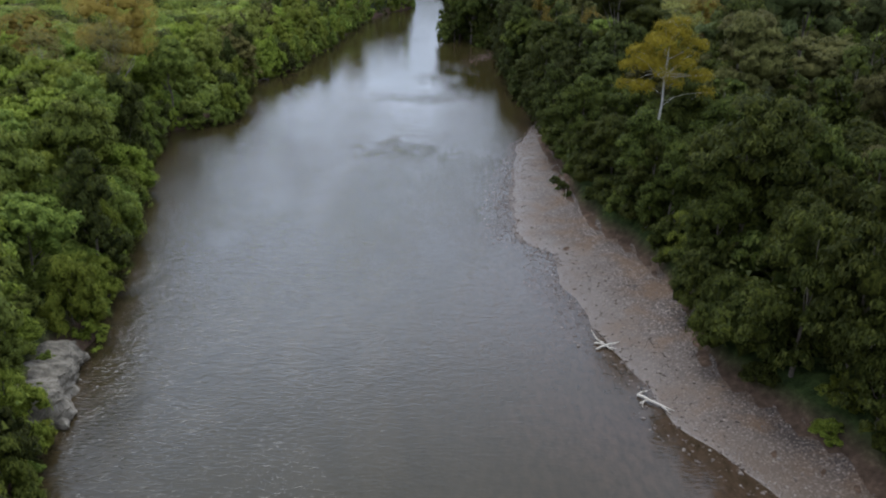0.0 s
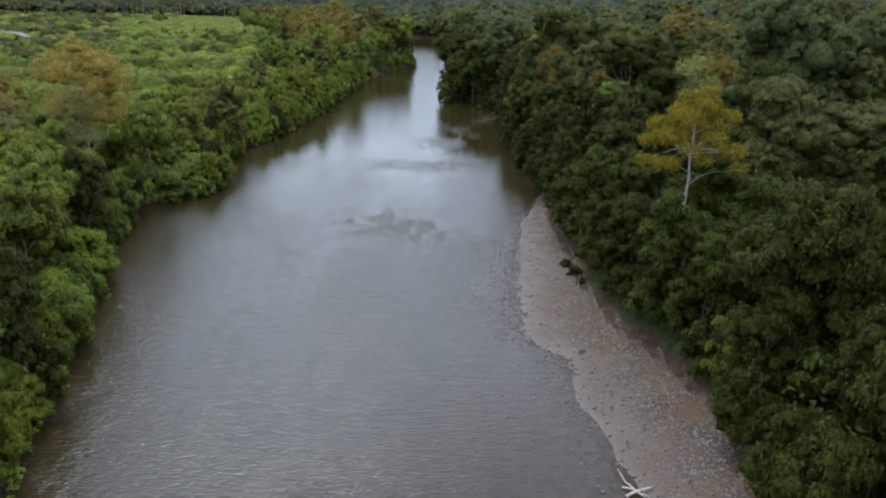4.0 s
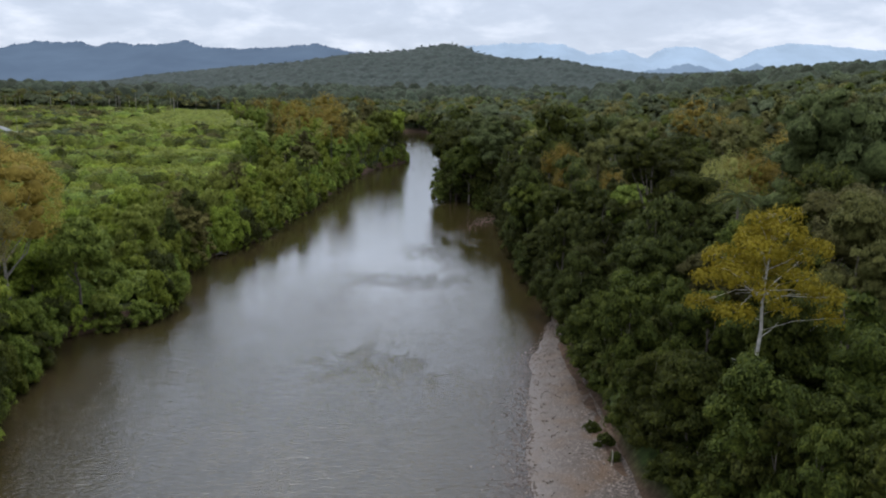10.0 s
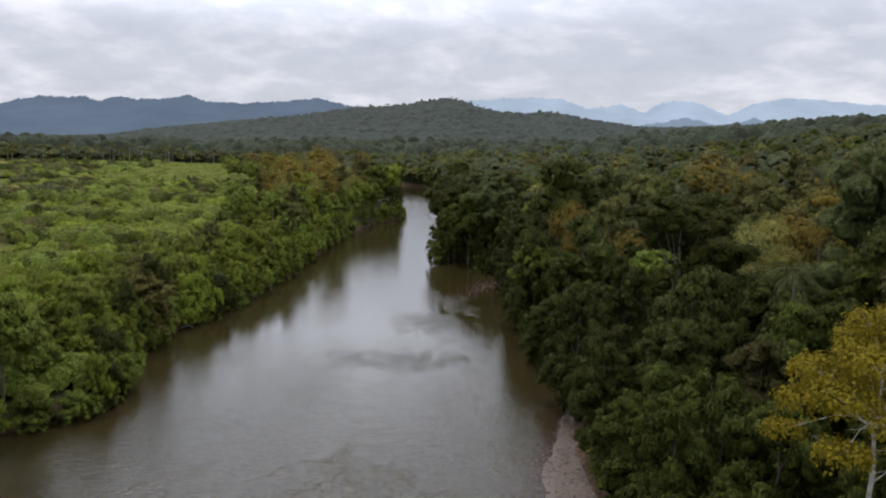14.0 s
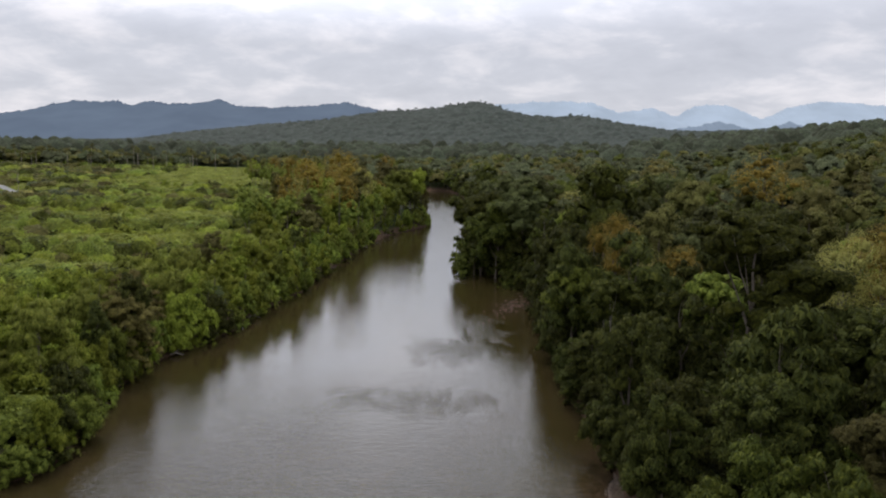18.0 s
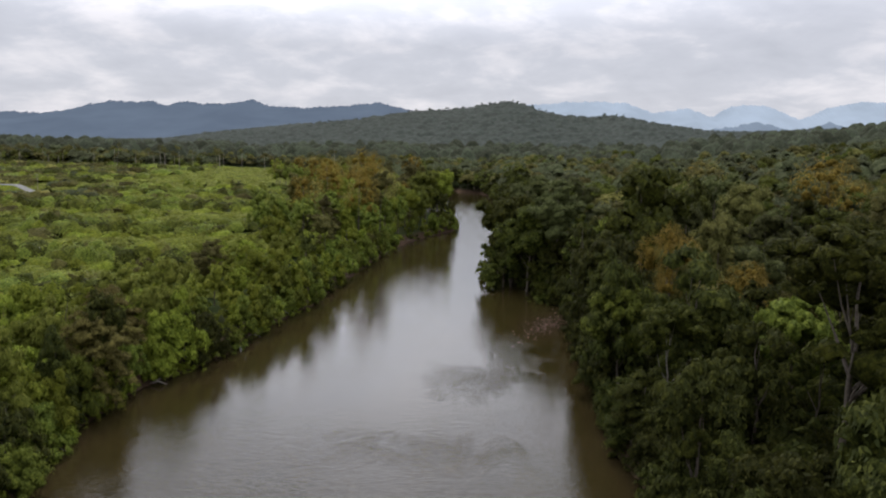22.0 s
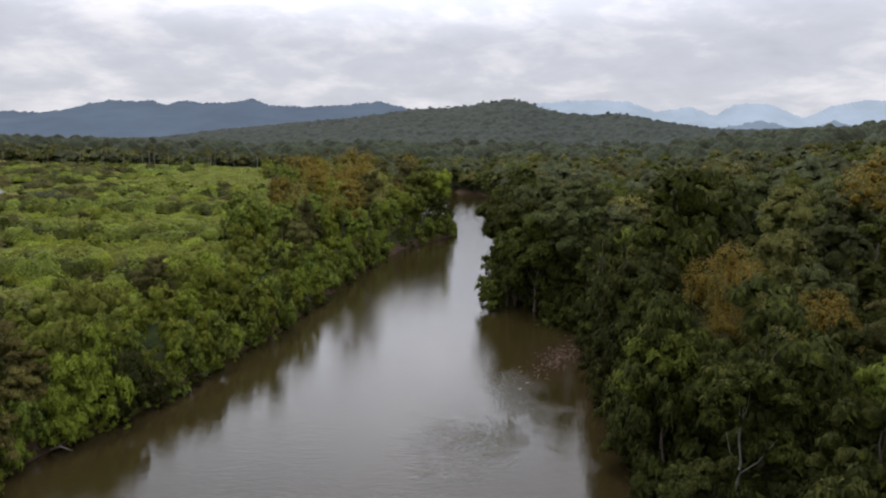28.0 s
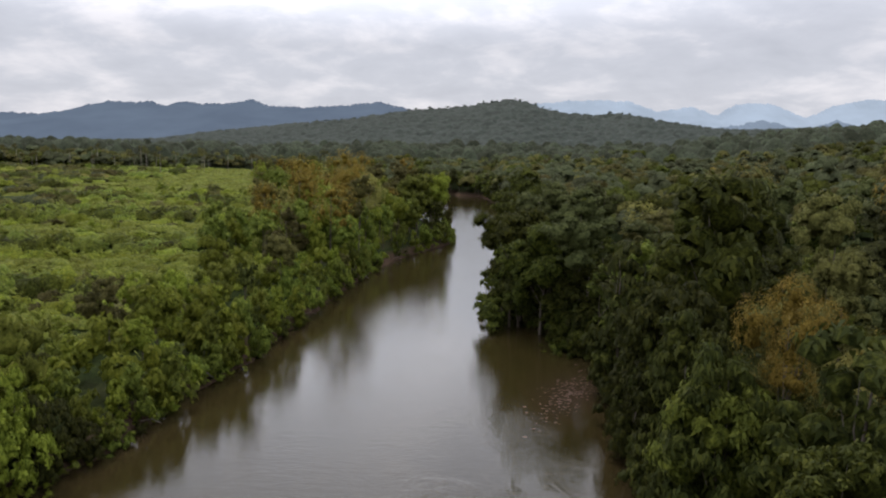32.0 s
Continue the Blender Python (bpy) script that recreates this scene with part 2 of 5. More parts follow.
def gravel_material():
    m, nt, b = material("river_gravel", 0.85)
    co = nt.nodes.new("ShaderNodeTexCoord")
    vor = nt.nodes.new("ShaderNodeTexVoronoi")
    vor.inputs["Scale"].default_value = 8.0
    nt.links.new(co.outputs["Object"], vor.inputs["Vector"])
    sep = nt.nodes.new("ShaderNodeSeparateColor")
    nt.links.new(vor.outputs["Color"], sep.inputs[0])
    stone = ramp_node(nt, sep.outputs[0], [(0.0, (0.026, 0.018, 0.012)), (0.45, (0.055, 0.038, 0.027)), (0.8, (0.096, 0.071, 0.054)), (1.0, (0.26, 0.210, 0.170))])
    big = noise_node(nt, 0.22, 5, 0.6)
    mud = ramp_node(nt, big.outputs[0], [(0.46, (0, 0, 0)), (0.62, (1, 1, 1))])
    geo, sp = nt.nodes.new("ShaderNodeNewGeometry"), nt.nodes.new("ShaderNodeSeparateXYZ")
    nt.links.new(geo.outputs["Position"], sp.inputs[0])
    wet = nt.nodes.new("ShaderNodeMapRange")
    wet.inputs[1].default_value, wet.inputs[2].default_value, wet.inputs[3].default_value, wet.inputs[4].default_value = 0.1, 0.75, 1.0, 0.0
    nt.links.new(mathn(nt, "ADD", sp.outputs[2], mathn(nt, "MULTIPLY", mathn(nt, "SUBTRACT", big.outputs[0], 0.5), 0.8)), wet.inputs[0])
    c = mixed(nt, mathn(nt, "MULTIPLY", mud, 0.58), stone, (0.108, 0.058, 0.022))
    c = mixed(nt, mathn(nt, "MULTIPLY", wet.outputs[0], 0.75), c, (0.066, 0.040, 0.021))
    nt.links.new(c, b.inputs["Base Color"])
    rg = nt.nodes.new("ShaderNodeMapRange")
    rg.inputs[3].default_value, rg.inputs[4].default_value = 0.9, 0.45
    nt.links.new(wet.outputs[0], rg.inputs[0])
    nt.links.new(rg.outputs[0], b.inputs["Roughness"])
    bump(nt, b, vor.outputs["Distance"], 0.5, -0.06)
    return m


def stone_material():
    m, nt, b = material("pebble", 0.8)
    geo = nt.nodes.new("ShaderNodeNewGeometry")
    n = noise_node(nt, 6, 4)
    base = ramp_node(nt, geo.outputs["Random Per Island"], [(0.0, (0.038, 0.025, 0.017)), (0.4, (0.068, 0.048, 0.035)), (0.8, (0.112, 0.086, 0.066)), (1.0, (0.25, 0.21, 0.17))])
    nt.links.new(mixed(nt, 0.35, base, ramp_node(nt, n.outputs[0], [(0.3, (0.055, 0.038, 0.028)), (0.7, (0.165, 0.127, 0.100))])), b.inputs["Base Color"])
    return m


def water_material():
    """Muddy river: brown silt under a reflecting skin, ruffled in patches where it runs over shallows."""
    m, nt, b = material("muddy_water", 0.035)
    co = nt.nodes.new("ShaderNodeTexCoord")
    mp = nt.nodes.new("ShaderNodeMapping")
    mp.inputs["Scale"].default_value = (1.0, 0.45, 1.0)
    nt.links.new(co.outputs["Object"], mp.inputs["Vector"])
    across = nt.nodes.new("ShaderNodeMapping")
    across.inputs["Scale"].default_value = (0.5, 1.1, 1.0)
    nt.links.new(co.outputs["Object"], across.inputs["Vector"])

    def tex(s, d, r=0.55, dist=0.0, mp=mp):
        n = nt.nodes.new("ShaderNodeTexNoise")
        n.inputs["Scale"].default_value, n.inputs["Detail"].default_value, n.inputs["Roughness"].default_value, n.inputs["Distortion"].default_value = s, d, r, dist
        nt.links.new(mp.outputs[0], n.inputs["Vector"])
        return n.outputs[0]
    broad, swirl, wave, fine = tex(0.045, 4, 0.5, 1.0), tex(0.16, 5, 0.6, 1.5), tex(1.2, 3, 0.55, 0.4, across), tex(3.4, 3, 0.55, 0.3, across)
    silt = ramp_node(nt, swirl, [(0.3, (0.026, 0.0205, 0.0068)), (0.7, (0.036, 0.0275, 0.0095))])
    bed = ramp_node(nt, tex(1.6, 6, 0.7), [(0.35, (0.026, 0.017, 0.011)), (0.65, (0.068, 0.043, 0.028))])
    # tint for the shallow bed and for dark reflections painted along the banks
    depth = nt.nodes.new("ShaderNodeAttribute")
    depth.attribute_name = "shallow_and_reflection"
    nt.links.new(mixed(nt, mathn(nt, "MULTIPLY", depth.outputs["Fac"], mathn(nt, "ADD", swirl, 0.35)), silt, bed), b.inputs["Base Color"])
    ruff = ramp_node(nt, mathn(nt, "ADD", mathn(nt, "MULTIPLY", broad, 0.6), mathn(nt, "MULTIPLY", swirl, 0.4)), [(0.34, (0.45, 0.45, 0.45)), (0.66, (1.0, 1.0, 1.0))])
    # calmer upstream and in the pool beside the bar, riffles over the shallows
    flow, calm = nt.nodes.new("ShaderNodeSeparateXYZ"), nt.nodes.new("ShaderNodeMapRange")
    nt.links.new(co.outputs["Object"], flow.inputs[0])
    nt.links.new(flow.outputs[1], calm.inputs[0])
    calm.inputs[1].default_value, calm.inputs[2].default_value, calm.inputs[3].default_value, calm.inputs[4].default_value = 110, 180, 1.9, 0.36
    pool = nt.nodes.new("ShaderNodeMapRange")
    pool.inputs[1].default_value, pool.inputs[2].default_value, pool.inputs[3].default_value, pool.inputs[4].default_value = 36, 84, 0.15, 1.0
    nt.links.new(mathn(nt, "SUBTRACT", flow.outputs[1], flow.outputs[0]), pool.inputs[0])
    amount = mathn(nt, "MULTIPLY", ruff, mathn(nt, "MULTIPLY", calm.outputs[0], pool.outputs[0]))
    for x, y, rx, ry in RIFFLES:
        d = nt.nodes.new("ShaderNodeVectorMath")
        d.operation = "DISTANCE"
        s = nt.nodes.new("ShaderNodeVectorMath")
        s.operation = "MULTIPLY"
        nt.links.new(co.outputs["Object"], s.inputs[0])
        s.inputs[1].default_value = (1 / rx, 1 / ry, 0)
        nt.links.new(s.outputs[0], d.inputs[0])
        d.inputs[1].default_value = (x / rx, y / ry, 0)
        f = mathn(nt, "SUBTRACT", mathn(nt, "ADD", mathn(nt, "MULTIPLY", swirl, 3.4), -0.5), d.outputs["Value"])
        r = nt.nodes.new("ShaderNodeMapRange")
        r.inputs[1].default_value, r.inputs[2].default_value, r.inputs[4].default_value = 0.0, 1.3, 2.3 if y < 160 else 1.2
        nt.links.new(f, r.inputs[0])
        amount = mathn(nt, "ADD", amount, r.outputs[0])
    hgt = mathn(nt, "MULTIPLY", mathn(nt, "ADD", mathn(nt, "MULTIPLY", wave, 0.75), mathn(nt, "MULTIPLY", fine, 0.85)), amount)
    b.inputs["IOR"].default_value = 1.36
    bump(nt, b, hgt, 0.5, 0.14)
    return m


# ---- plan of the river ----
LEFT_Y = [-80, 20, 42, 80, 100, 112, 122, 130, 134, 138, 142, 150, 164, 176, 182, 196, 211, 222, 240, 256, 272, 290, 315, 333, 350, 364, 375, 390, 420, 460, 500, 540, 575, 602, 700]
LEFT_X = [-18, -23, -27, -36, -42, -45, -47.5, -47.5, -44, -39, -38, -40, -43.2, -43.4, -41.4, -38, -36.2, -34.8, -32.6, -32.2, -31.6, -30.8, -28.2, -25.2, -19.5, -14.0, -13.2, -15, -25, -50, -70, -90, -105, -116, -116]
RIGHT_Y = [-80, 20, 37, 45, 57, 70, 78, 80, 83, 95, 104, 118, 126, 132, 141, 150, 165, 190, 209, 218, 232, 242, 248, 256, 266, 276, 290, 310, 350, 400, 460, 505, 530, 566, 585, 595, 602, 700]
RIGHT_X = [75, 28, 21.9, 17.6, 14.9, 12.5, 12.7, 10.0, 9.1, 9.1, 10.0, 11.8, 12.9, 14.9, 17.3, 18.0, 16, 16.3, 16, 16.8, 18.0, 17.0, 13.5, 9.5, 6.0, 3.4, 2.0, 2.2, 3.4, 4.6, 5.0, 3.8, -1.5, -9, -28, -70, -116, -116]
BAR_Y = [-80, 20, 36, 41, 45, 50, 54, 60, 66, 72, 78, 80, 83, 86, 96, 108, 118, 126, 132, 138, 144]
BAR_W = [9, 6.6, 6.0, 7.3, 8.0, 6.2, 6.2, 8.6, 9.5, 9.8, 7.8, 9.9, 9.6, 9.0, 7.8, 6.6, 5.0, 3.5, 2.2, 1.0, 0]
RIFFLES = [(-6, 121, 7, 6), (-5, 163, 9, 5), (0, 188, 6, 8), (6, 205, 4, 9)]
CREST_X = [-760, -640, -554, -430, -338, -247, -188, -128, -79, -40, 0, 22, 45, 70, 107, 150, 190, 220, 260, 330, 430]
CREST_H = [0, 2, 8, 31, 41, 50, 60, 66, 72, 77, 84, 83, 77, 68, 58, 55, 55, 46, 31, 11, 0]


def smooth01(v):
    v = np.clip(v, 0, 1)
    return v * v * (3 - 2 * v)


def wobble(x, y, s):
    return (np.sin(x * s + 1.3 * np.sin(y * s * 0.7)) + np.sin(y * s * 1.1 + 1.7 * np.sin(x * s * 0.6 + 2.0)) + 0.6 * np.sin((x + y) * s * 1.9 + 0.7)) / 2.6


def bank_left(y):
    return np.interp(y, LEFT_Y, LEFT_X) + 0.8 * wobble(y, y * 0.3, 0.23) + 0.4 * wobble(y, 0 * y, 0.9)


def bank_right(y):
    return np.interp(y, RIGHT_Y, RIGHT_X) + 0.35 * wobble(y, 0 * y, 0.8)


def bar_width(y):
    return np.interp(y, BAR_Y, BAR_W)


def ground_z(x, y):
    """Height of the land: bed of the river, gravel bar, banks, flood plain and hills."""
    x, y = np.asarray(x, float), np.asarray(y, float)
    dl, dr = bank_left(y) - x, x - bank_right(y)
    bw = bar_width(y)
    left = 2.4 * smooth01(dl / 3.2) + 0.6 * wobble(x, y, 0.09) * smooth01(dl / 20) + 2.2 * smooth01((dl - 60) / 200)
    left = left + 4 * smooth01((-x - 190 - 0.1 * y) / 260) * smooth01((y - 420) / 350)
    bar = 0.10 * np.clip(dr, -3, 30) + 0.10 * wobble(x, y, 0.7) * smooth01(dr / 2)
    right = np.minimum(bar, 0.1 * bw + 0.3) + 2.3 * smooth01((dr - bw) / 3.0) + 42 * smooth01((x - 45) / 480) + 1.2 * wobble(x, y, 0.05) * smooth01((dr - bw - 8) / 20)
    bed = -np.minimum(np.minimum(-dl, -dr) * 0.35, 2.0)
    z = np.where(dl > 0, left, np.where(dr > 0, right, bed))
    hill = np.interp(x, CREST_X, CREST_H) * np.exp(-((y - 1500) / 310) ** 2) + 3.0 * wobble(x, y, 0.03) * np.exp(-((y - 1400) / 260) ** 2)
    swell = 2.5 * smooth01((y - 560) / 300) * (1 + 0.5 * wobble(x, y, 0.011))
    far = smooth01((y - 640) / 60)
    return np.where(far > 0, z * (1 - far) + far * (3 + 4 * smooth01((-x - 190 - 0.1 * y) / 260) + 42 * smooth01((x - 45) / 480)), z) + hill + swell


# ---- mesh helpers ----
def mesh_object(name, V, F, mats, parent=None, label="", smooth=False, ids=None):
    me = bpy.data.meshes.new(name)
    V, F = np.asarray(V, np.float32), np.asarray(F, np.int32)
    k = F.shape[1]
    me.vertices.add(len(V))
    me.vertices.foreach_set("co", V.ravel())
    me.loops.add(F.size)
    me.loops.foreach_set("vertex_index", F.ravel())
    me.polygons.add(len(F))
    me.polygons.foreach_set("loop_start", np.arange(0, F.size, k, dtype=np.int32))
    me.polygons.foreach_set("loop_total", np.full(len(F), k, np.int32))
    for m in mats if isinstance(mats, (list, tuple)) else [mats]:
        me.materials.append(m)
    if ids is not None:
        me.polygons.foreach_set("material_index", np.asarray(ids, np.int32))
    me.polygons.foreach_set("use_smooth", np.full(len(F), smooth) if ids is None else np.asarray(ids) == 1)
    me.update(calc_edges=True)
    ob = new(name, me)
    if parent is not None:
        ob.parent = parent
    if label:
        tagged(ob, label)
    return ob


def merge(parts):
    Vs, Fs, n = [], [], 0
    for V, F in parts:
        Vs.append(V)
        Fs.append(np.asarray(F) + n)
        n += len(V)
    return np.concatenate(Vs), np.concatenate(Fs)


def tube(points, radii, sides=6):
    """A tapered limb along a bent line, as triangles."""
    P = np.asarray(points, float)
    V, F = [], []
    for i, (p, r) in enumerate(zip(P, radii)):
        d = P[min(i + 1, len(P) - 1)] - P[max(i - 1, 0)]
        d = d / (np.linalg.norm(d) + 1e-9)
        a = np.cross(d, (0.3, 0.9, 0.2))
        a /= np.linalg.norm(a) + 1e-9
        b = np.cross(d, a)
        ang = np.arange(sides) * 2 * np.pi / sides
        V.append(p + r * (np.cos(ang)[:, None] * a + np.sin(ang)[:, None] * b))
    for i in range(len(P) - 1):
        for j in range(sides):
            q, s = i * sides + j, i * sides + (j + 1) % sides
            F += [(q, s, s + sides), (q, s + sides, q + sides)]
    V.append(P[-1:])
    n = len(P) * sides
    F += [(n - sides + j, n - sides + (j + 1) % sides, n) for j in range(sides)]
    return np.concatenate(V), np.array(F)


def unit(a):
    return a / (np.linalg.norm(a, axis=-1, keepdims=True) + 1e-9)


def leaves(rng, P, N, size, width=0.55, droop=0.3, along=None, plain=False):
    """Leaf blades at P, facing N: folded, two triangles each, or plain ones of a single triangle."""
    n = len(P)
    T = rng.normal(size=(n, 3)) if along is None else along + 0.5 * rng.normal(size=(n, 3))
    T = unit(T - (T * N).sum(1, keepdims=True) * N)
    B = np.cross(N, T)
    s = (size * rng.uniform(0.65, 1.35, n))[:, None]
    down = np.array([0, 0, -1.0])
    base, tip = P - T * s * 0.5, P + T * s * 0.5 + down * s * droop
    side = 0.5 * width * s * B
    if plain:
        return np.stack([base + side, tip, base - side], 1).reshape(-1, 3), np.arange(3 * n).reshape(-1, 3)
    mid = P + N * s * 0.10
    V = np.stack([base, mid + side, tip, mid - side], 1).reshape(-1, 3)
    k = np.arange(n)[:, None] * 4
    F = np.concatenate([k + [0, 2, 1], k + [0, 3, 2]], 1).reshape(-1, 3)
    return V, F


_bm = bmesh.new()
bmesh.ops.create_icosphere(_bm, subdivisions=1, radius=1)
ICO_V, ICO_F = np.array([v.co for v in _bm.verts]), np.array([[v.index for v in f.verts] for f in _bm.faces])
_bm.free()
_bm = bmesh.new()
bmesh.ops.create_icosphere(_bm, subdivisions=2, radius=1)
ICO2_V, ICO2_F = np.array([v.co for v in _bm.verts]), np.array([[v.index for v in f.verts] for f in _bm.faces])
_bm.free()


_ca, _sa = math.cos(0.652), math.sin(0.652)
CAP_V = ICO_V @ np.array([[1, 0, 0], [0, _ca, -_sa], [0, _sa, _ca]])
_keep = np.where(CAP_V[:, 2] > -0.7)[0]
CAP_F = np.array([[list(_keep).index(v) for v in f] for f in ICO_F if all(v in _keep for v in f)])
CAP_V = CAP_V[_keep]


def lobe_crown(rng, lobes, clusters, per, size, spread, width, droop, core, low=-0.45, flat=0.85, plain=False, coarse=False):
    """A crown of leaf clusters over rounded masses: lobes are rows of x, y, z, r."""
    lob = np.asarray(lobes, float)
    wgt = lob[:, 3] ** 2
    pick = rng.choice(len(lob), clusters * 7, p=wgt / wgt.sum())
    d = unit(rng.normal(size=(clusters * 7, 3)))
    ok = d[:, 2] > low
    pick, d = pick[ok], d[ok]
    sc = np.array([1, 1, flat])
    P = lob[pick, :3] + d * sc * (lob[pick, 3] * rng.uniform(0.86, 1.1, len(pick)))[:, None]
    inside = np.zeros(len(P), bool)
    for i, (x, y, z, r) in enumerate(lob):
        inside |= (np.linalg.norm((P - (x, y, z)) / sc, axis=1) < 0.82 * r) & (pick != i)
    P, d = P[~inside][:clusters], d[~inside][:clusters]
    C, N = np.repeat(P, per, 0), np.repeat(d, per, 0)
    off = rng.normal(size=C.shape)
    off = off - 0.6 * (off * N).sum(1, keepdims=True) * N
    off = off * spread * 0.5
    nn = unit((0.95 if plain else 0.55) * N + (0.32 if plain else 0.55) * unit(off) + 0.4 * np.array([0, 0, 1.0]) + (0.24 if plain else 0.38) * rng.normal(size=C.shape))
    parts = [leaves(rng, C + off + N * 0.15 * spread, nn, np.full(len(C), size), width, droop, unit(off), plain)]
    ids = [np.zeros(len(parts[0][1]), int)]
    if core:
        for x, y, z, r in lob[np.argsort(-lob[:, 3])][:13] if coarse else lob:
            V = ICO_V * (core * 0.86 * r) * sc * rng.uniform(0.6 if coarse else 0.72, 1.16, (len(ICO_V), 1)) * rng.uniform(0.85, 1.15, 3) + (x, y, z)
            parts.append((V, ICO_F))
            ids.append(np.ones(len(ICO_F), int))
    return (*merge(parts), np.concatenate(ids))


def clump_crown(rng, lobes, count, size, width, droop, core, per_lobe, low=-0.3, flat=0.85):
    """A dense crown: every lobe carries rounded clumps of leaves with shaded gaps between them."""
    lob = np.asarray(lobes, float)
    sc = np.array([1, 1, flat])
    C, O, R = [], [], []
    for i, (x, y, z, r) in enumerate(lob):
        m = max(3, int(round(per_lobe * rng.uniform(0.8, 1.2))))
        d = unit(rng.normal(size=(m * 3, 3)) + (0, 0, 0.35))
        d = d[d[:, 2] > low][:m]
        c = (x, y, z) + d * sc * (r * rng.uniform(0.60, 0.98, len(d)))[:, None]
        hid = np.zeros(len(d), bool)
        for k, (a, b, e, q) in enumerate(lob):
            if k != i:
                hid |= np.linalg.norm((c - (a, b, e)) / sc, axis=1) < 0.62 * q
        C.append(c[~hid])
        O.append(d[~hid])
        R.append(r * rng.uniform(0.30, 0.52, int((~hid).sum())) * (1.0 if per_lobe > 7 else 1.25))
    C, O, R = np.concatenate(C), np.concatenate(O), np.concatenate(R)
    pick = rng.choice(len(C), count, p=R ** 2 / (R ** 2).sum())
    d = unit(rng.normal(size=(count, 3)))
    out = unit(0.75 * O[pick] + np.array([0, 0, 0.55]))
    dot = (d * out).sum(1, keepdims=True)
    d = np.where(dot < -0.12, d - 2 * dot * out, d)
    P = C[pick] + d * sc * (R[pick] * rng.uniform(0.82, 1.18, count))[:, None]
    N = unit(d + 0.45 * out + 0.34 * rng.normal(size=d.shape))
    parts = [leaves(rng, P, N, np.full(count, size), width, droop, unit(d * (1, 1, 0.2) + (0, 0, -0.25)), True)]
    ids = [np.zeros(count, int)]
    for c, r in zip(C, R):
        parts.append((CAP_V * (core * r) * sc * rng.uniform(0.74, 1.14, (len(CAP_V), 1)) * (rng.choice((-1, 1)), 1, 1) + c, CAP_F))
        ids.append(np.ones(len(CAP_F), int))
    for x, y, z, r in lob[np.argsort(-lob[:, 3])][:12 if per_lobe > 5 else 5]:
        parts.append((ICO_V * (0.66 * r) * sc * rng.uniform(0.8, 1.1, (len(ICO_V), 1)) + (x, y, z - 0.1 * r), ICO_F))
        ids.append(np.ones(len(ICO_F), int))
    return (*merge(parts), np.concatenate(ids))


def dome_lobes(rng, K, R, zb, H, lr):
    out = []
    for i in range(K):
        a, rr = rng.uniform(0, 2 * np.pi), R * math.sqrt(rng.uniform(0.02, 1)) * 0.72
        if i == 0:
            rr = 0.1 * R
        r = R * lr * rng.uniform(0.75, 1.25)
        top = zb + (H - zb) * math.sqrt(max(0.05, 1 - (rr / R) ** 2))
        z = max(zb + 0.4 * r, top - r * rng.uniform(0.7, 1.2) - (top - zb) * 0.55 * (rng.random() ** 1.6))
        out.append((rr * math.cos(a), rr * math.sin(a), z, r))
    return out


def trunk_mesh(rng, lobes, H, r0, limbs, lean=0.5, sides=6, bare=False):
    """A tapered, slightly bent trunk with limbs that reach into the crown."""
    top = np.array([rng.normal() * lean, rng.normal() * lean, H * 0.82])
    P = [top * (k / 6) + np.array([rng.normal(), rng.normal(), 0]) * 0.12 * (0 < k < 6) for k in range(7)]
    P[0] = np.array([0, 0, -0.6])
    parts = [tube(P, [r0 * (1.25 if k == 0 else 1 - 0.8 * k / 6) for k in range(7)], sides)]
    order = list(lobes)
    for x, y, z, r in order[:limbs]:
        s = min(0.95, max(0.25, 0.75 * z / (H * 0.82) - 0.12))
        b = top * s
        e = np.array([x, y, z + 0.25 * r])
        mid = (b + e) / 2 + np.array([0, 0, -0.08]) * np.linalg.norm(e - b) + rng.normal(size=3) * 0.2
        r1 = r0 * (1 - 0.75 * s) * 0.55
        parts.append(tube([b, (b + mid) / 2, mid, (mid + e) / 2, e], [r1, r1 * 0.85, r1 * 0.65, r1 * 0.45, r1 * 0.25], 5))
        if bare:
            for _ in range(3):
                e2 = e + rng.normal(size=3) * r * 0.6 + np.array([0, 0, 0.4 * r])
                parts.append(tube([mid, (mid + e2) / 2 + rng.normal(size=3) * 0.15, e2], [r1 * 0.45, r1 * 0.3, r1 * 0.12], 4))
    return merge(parts)


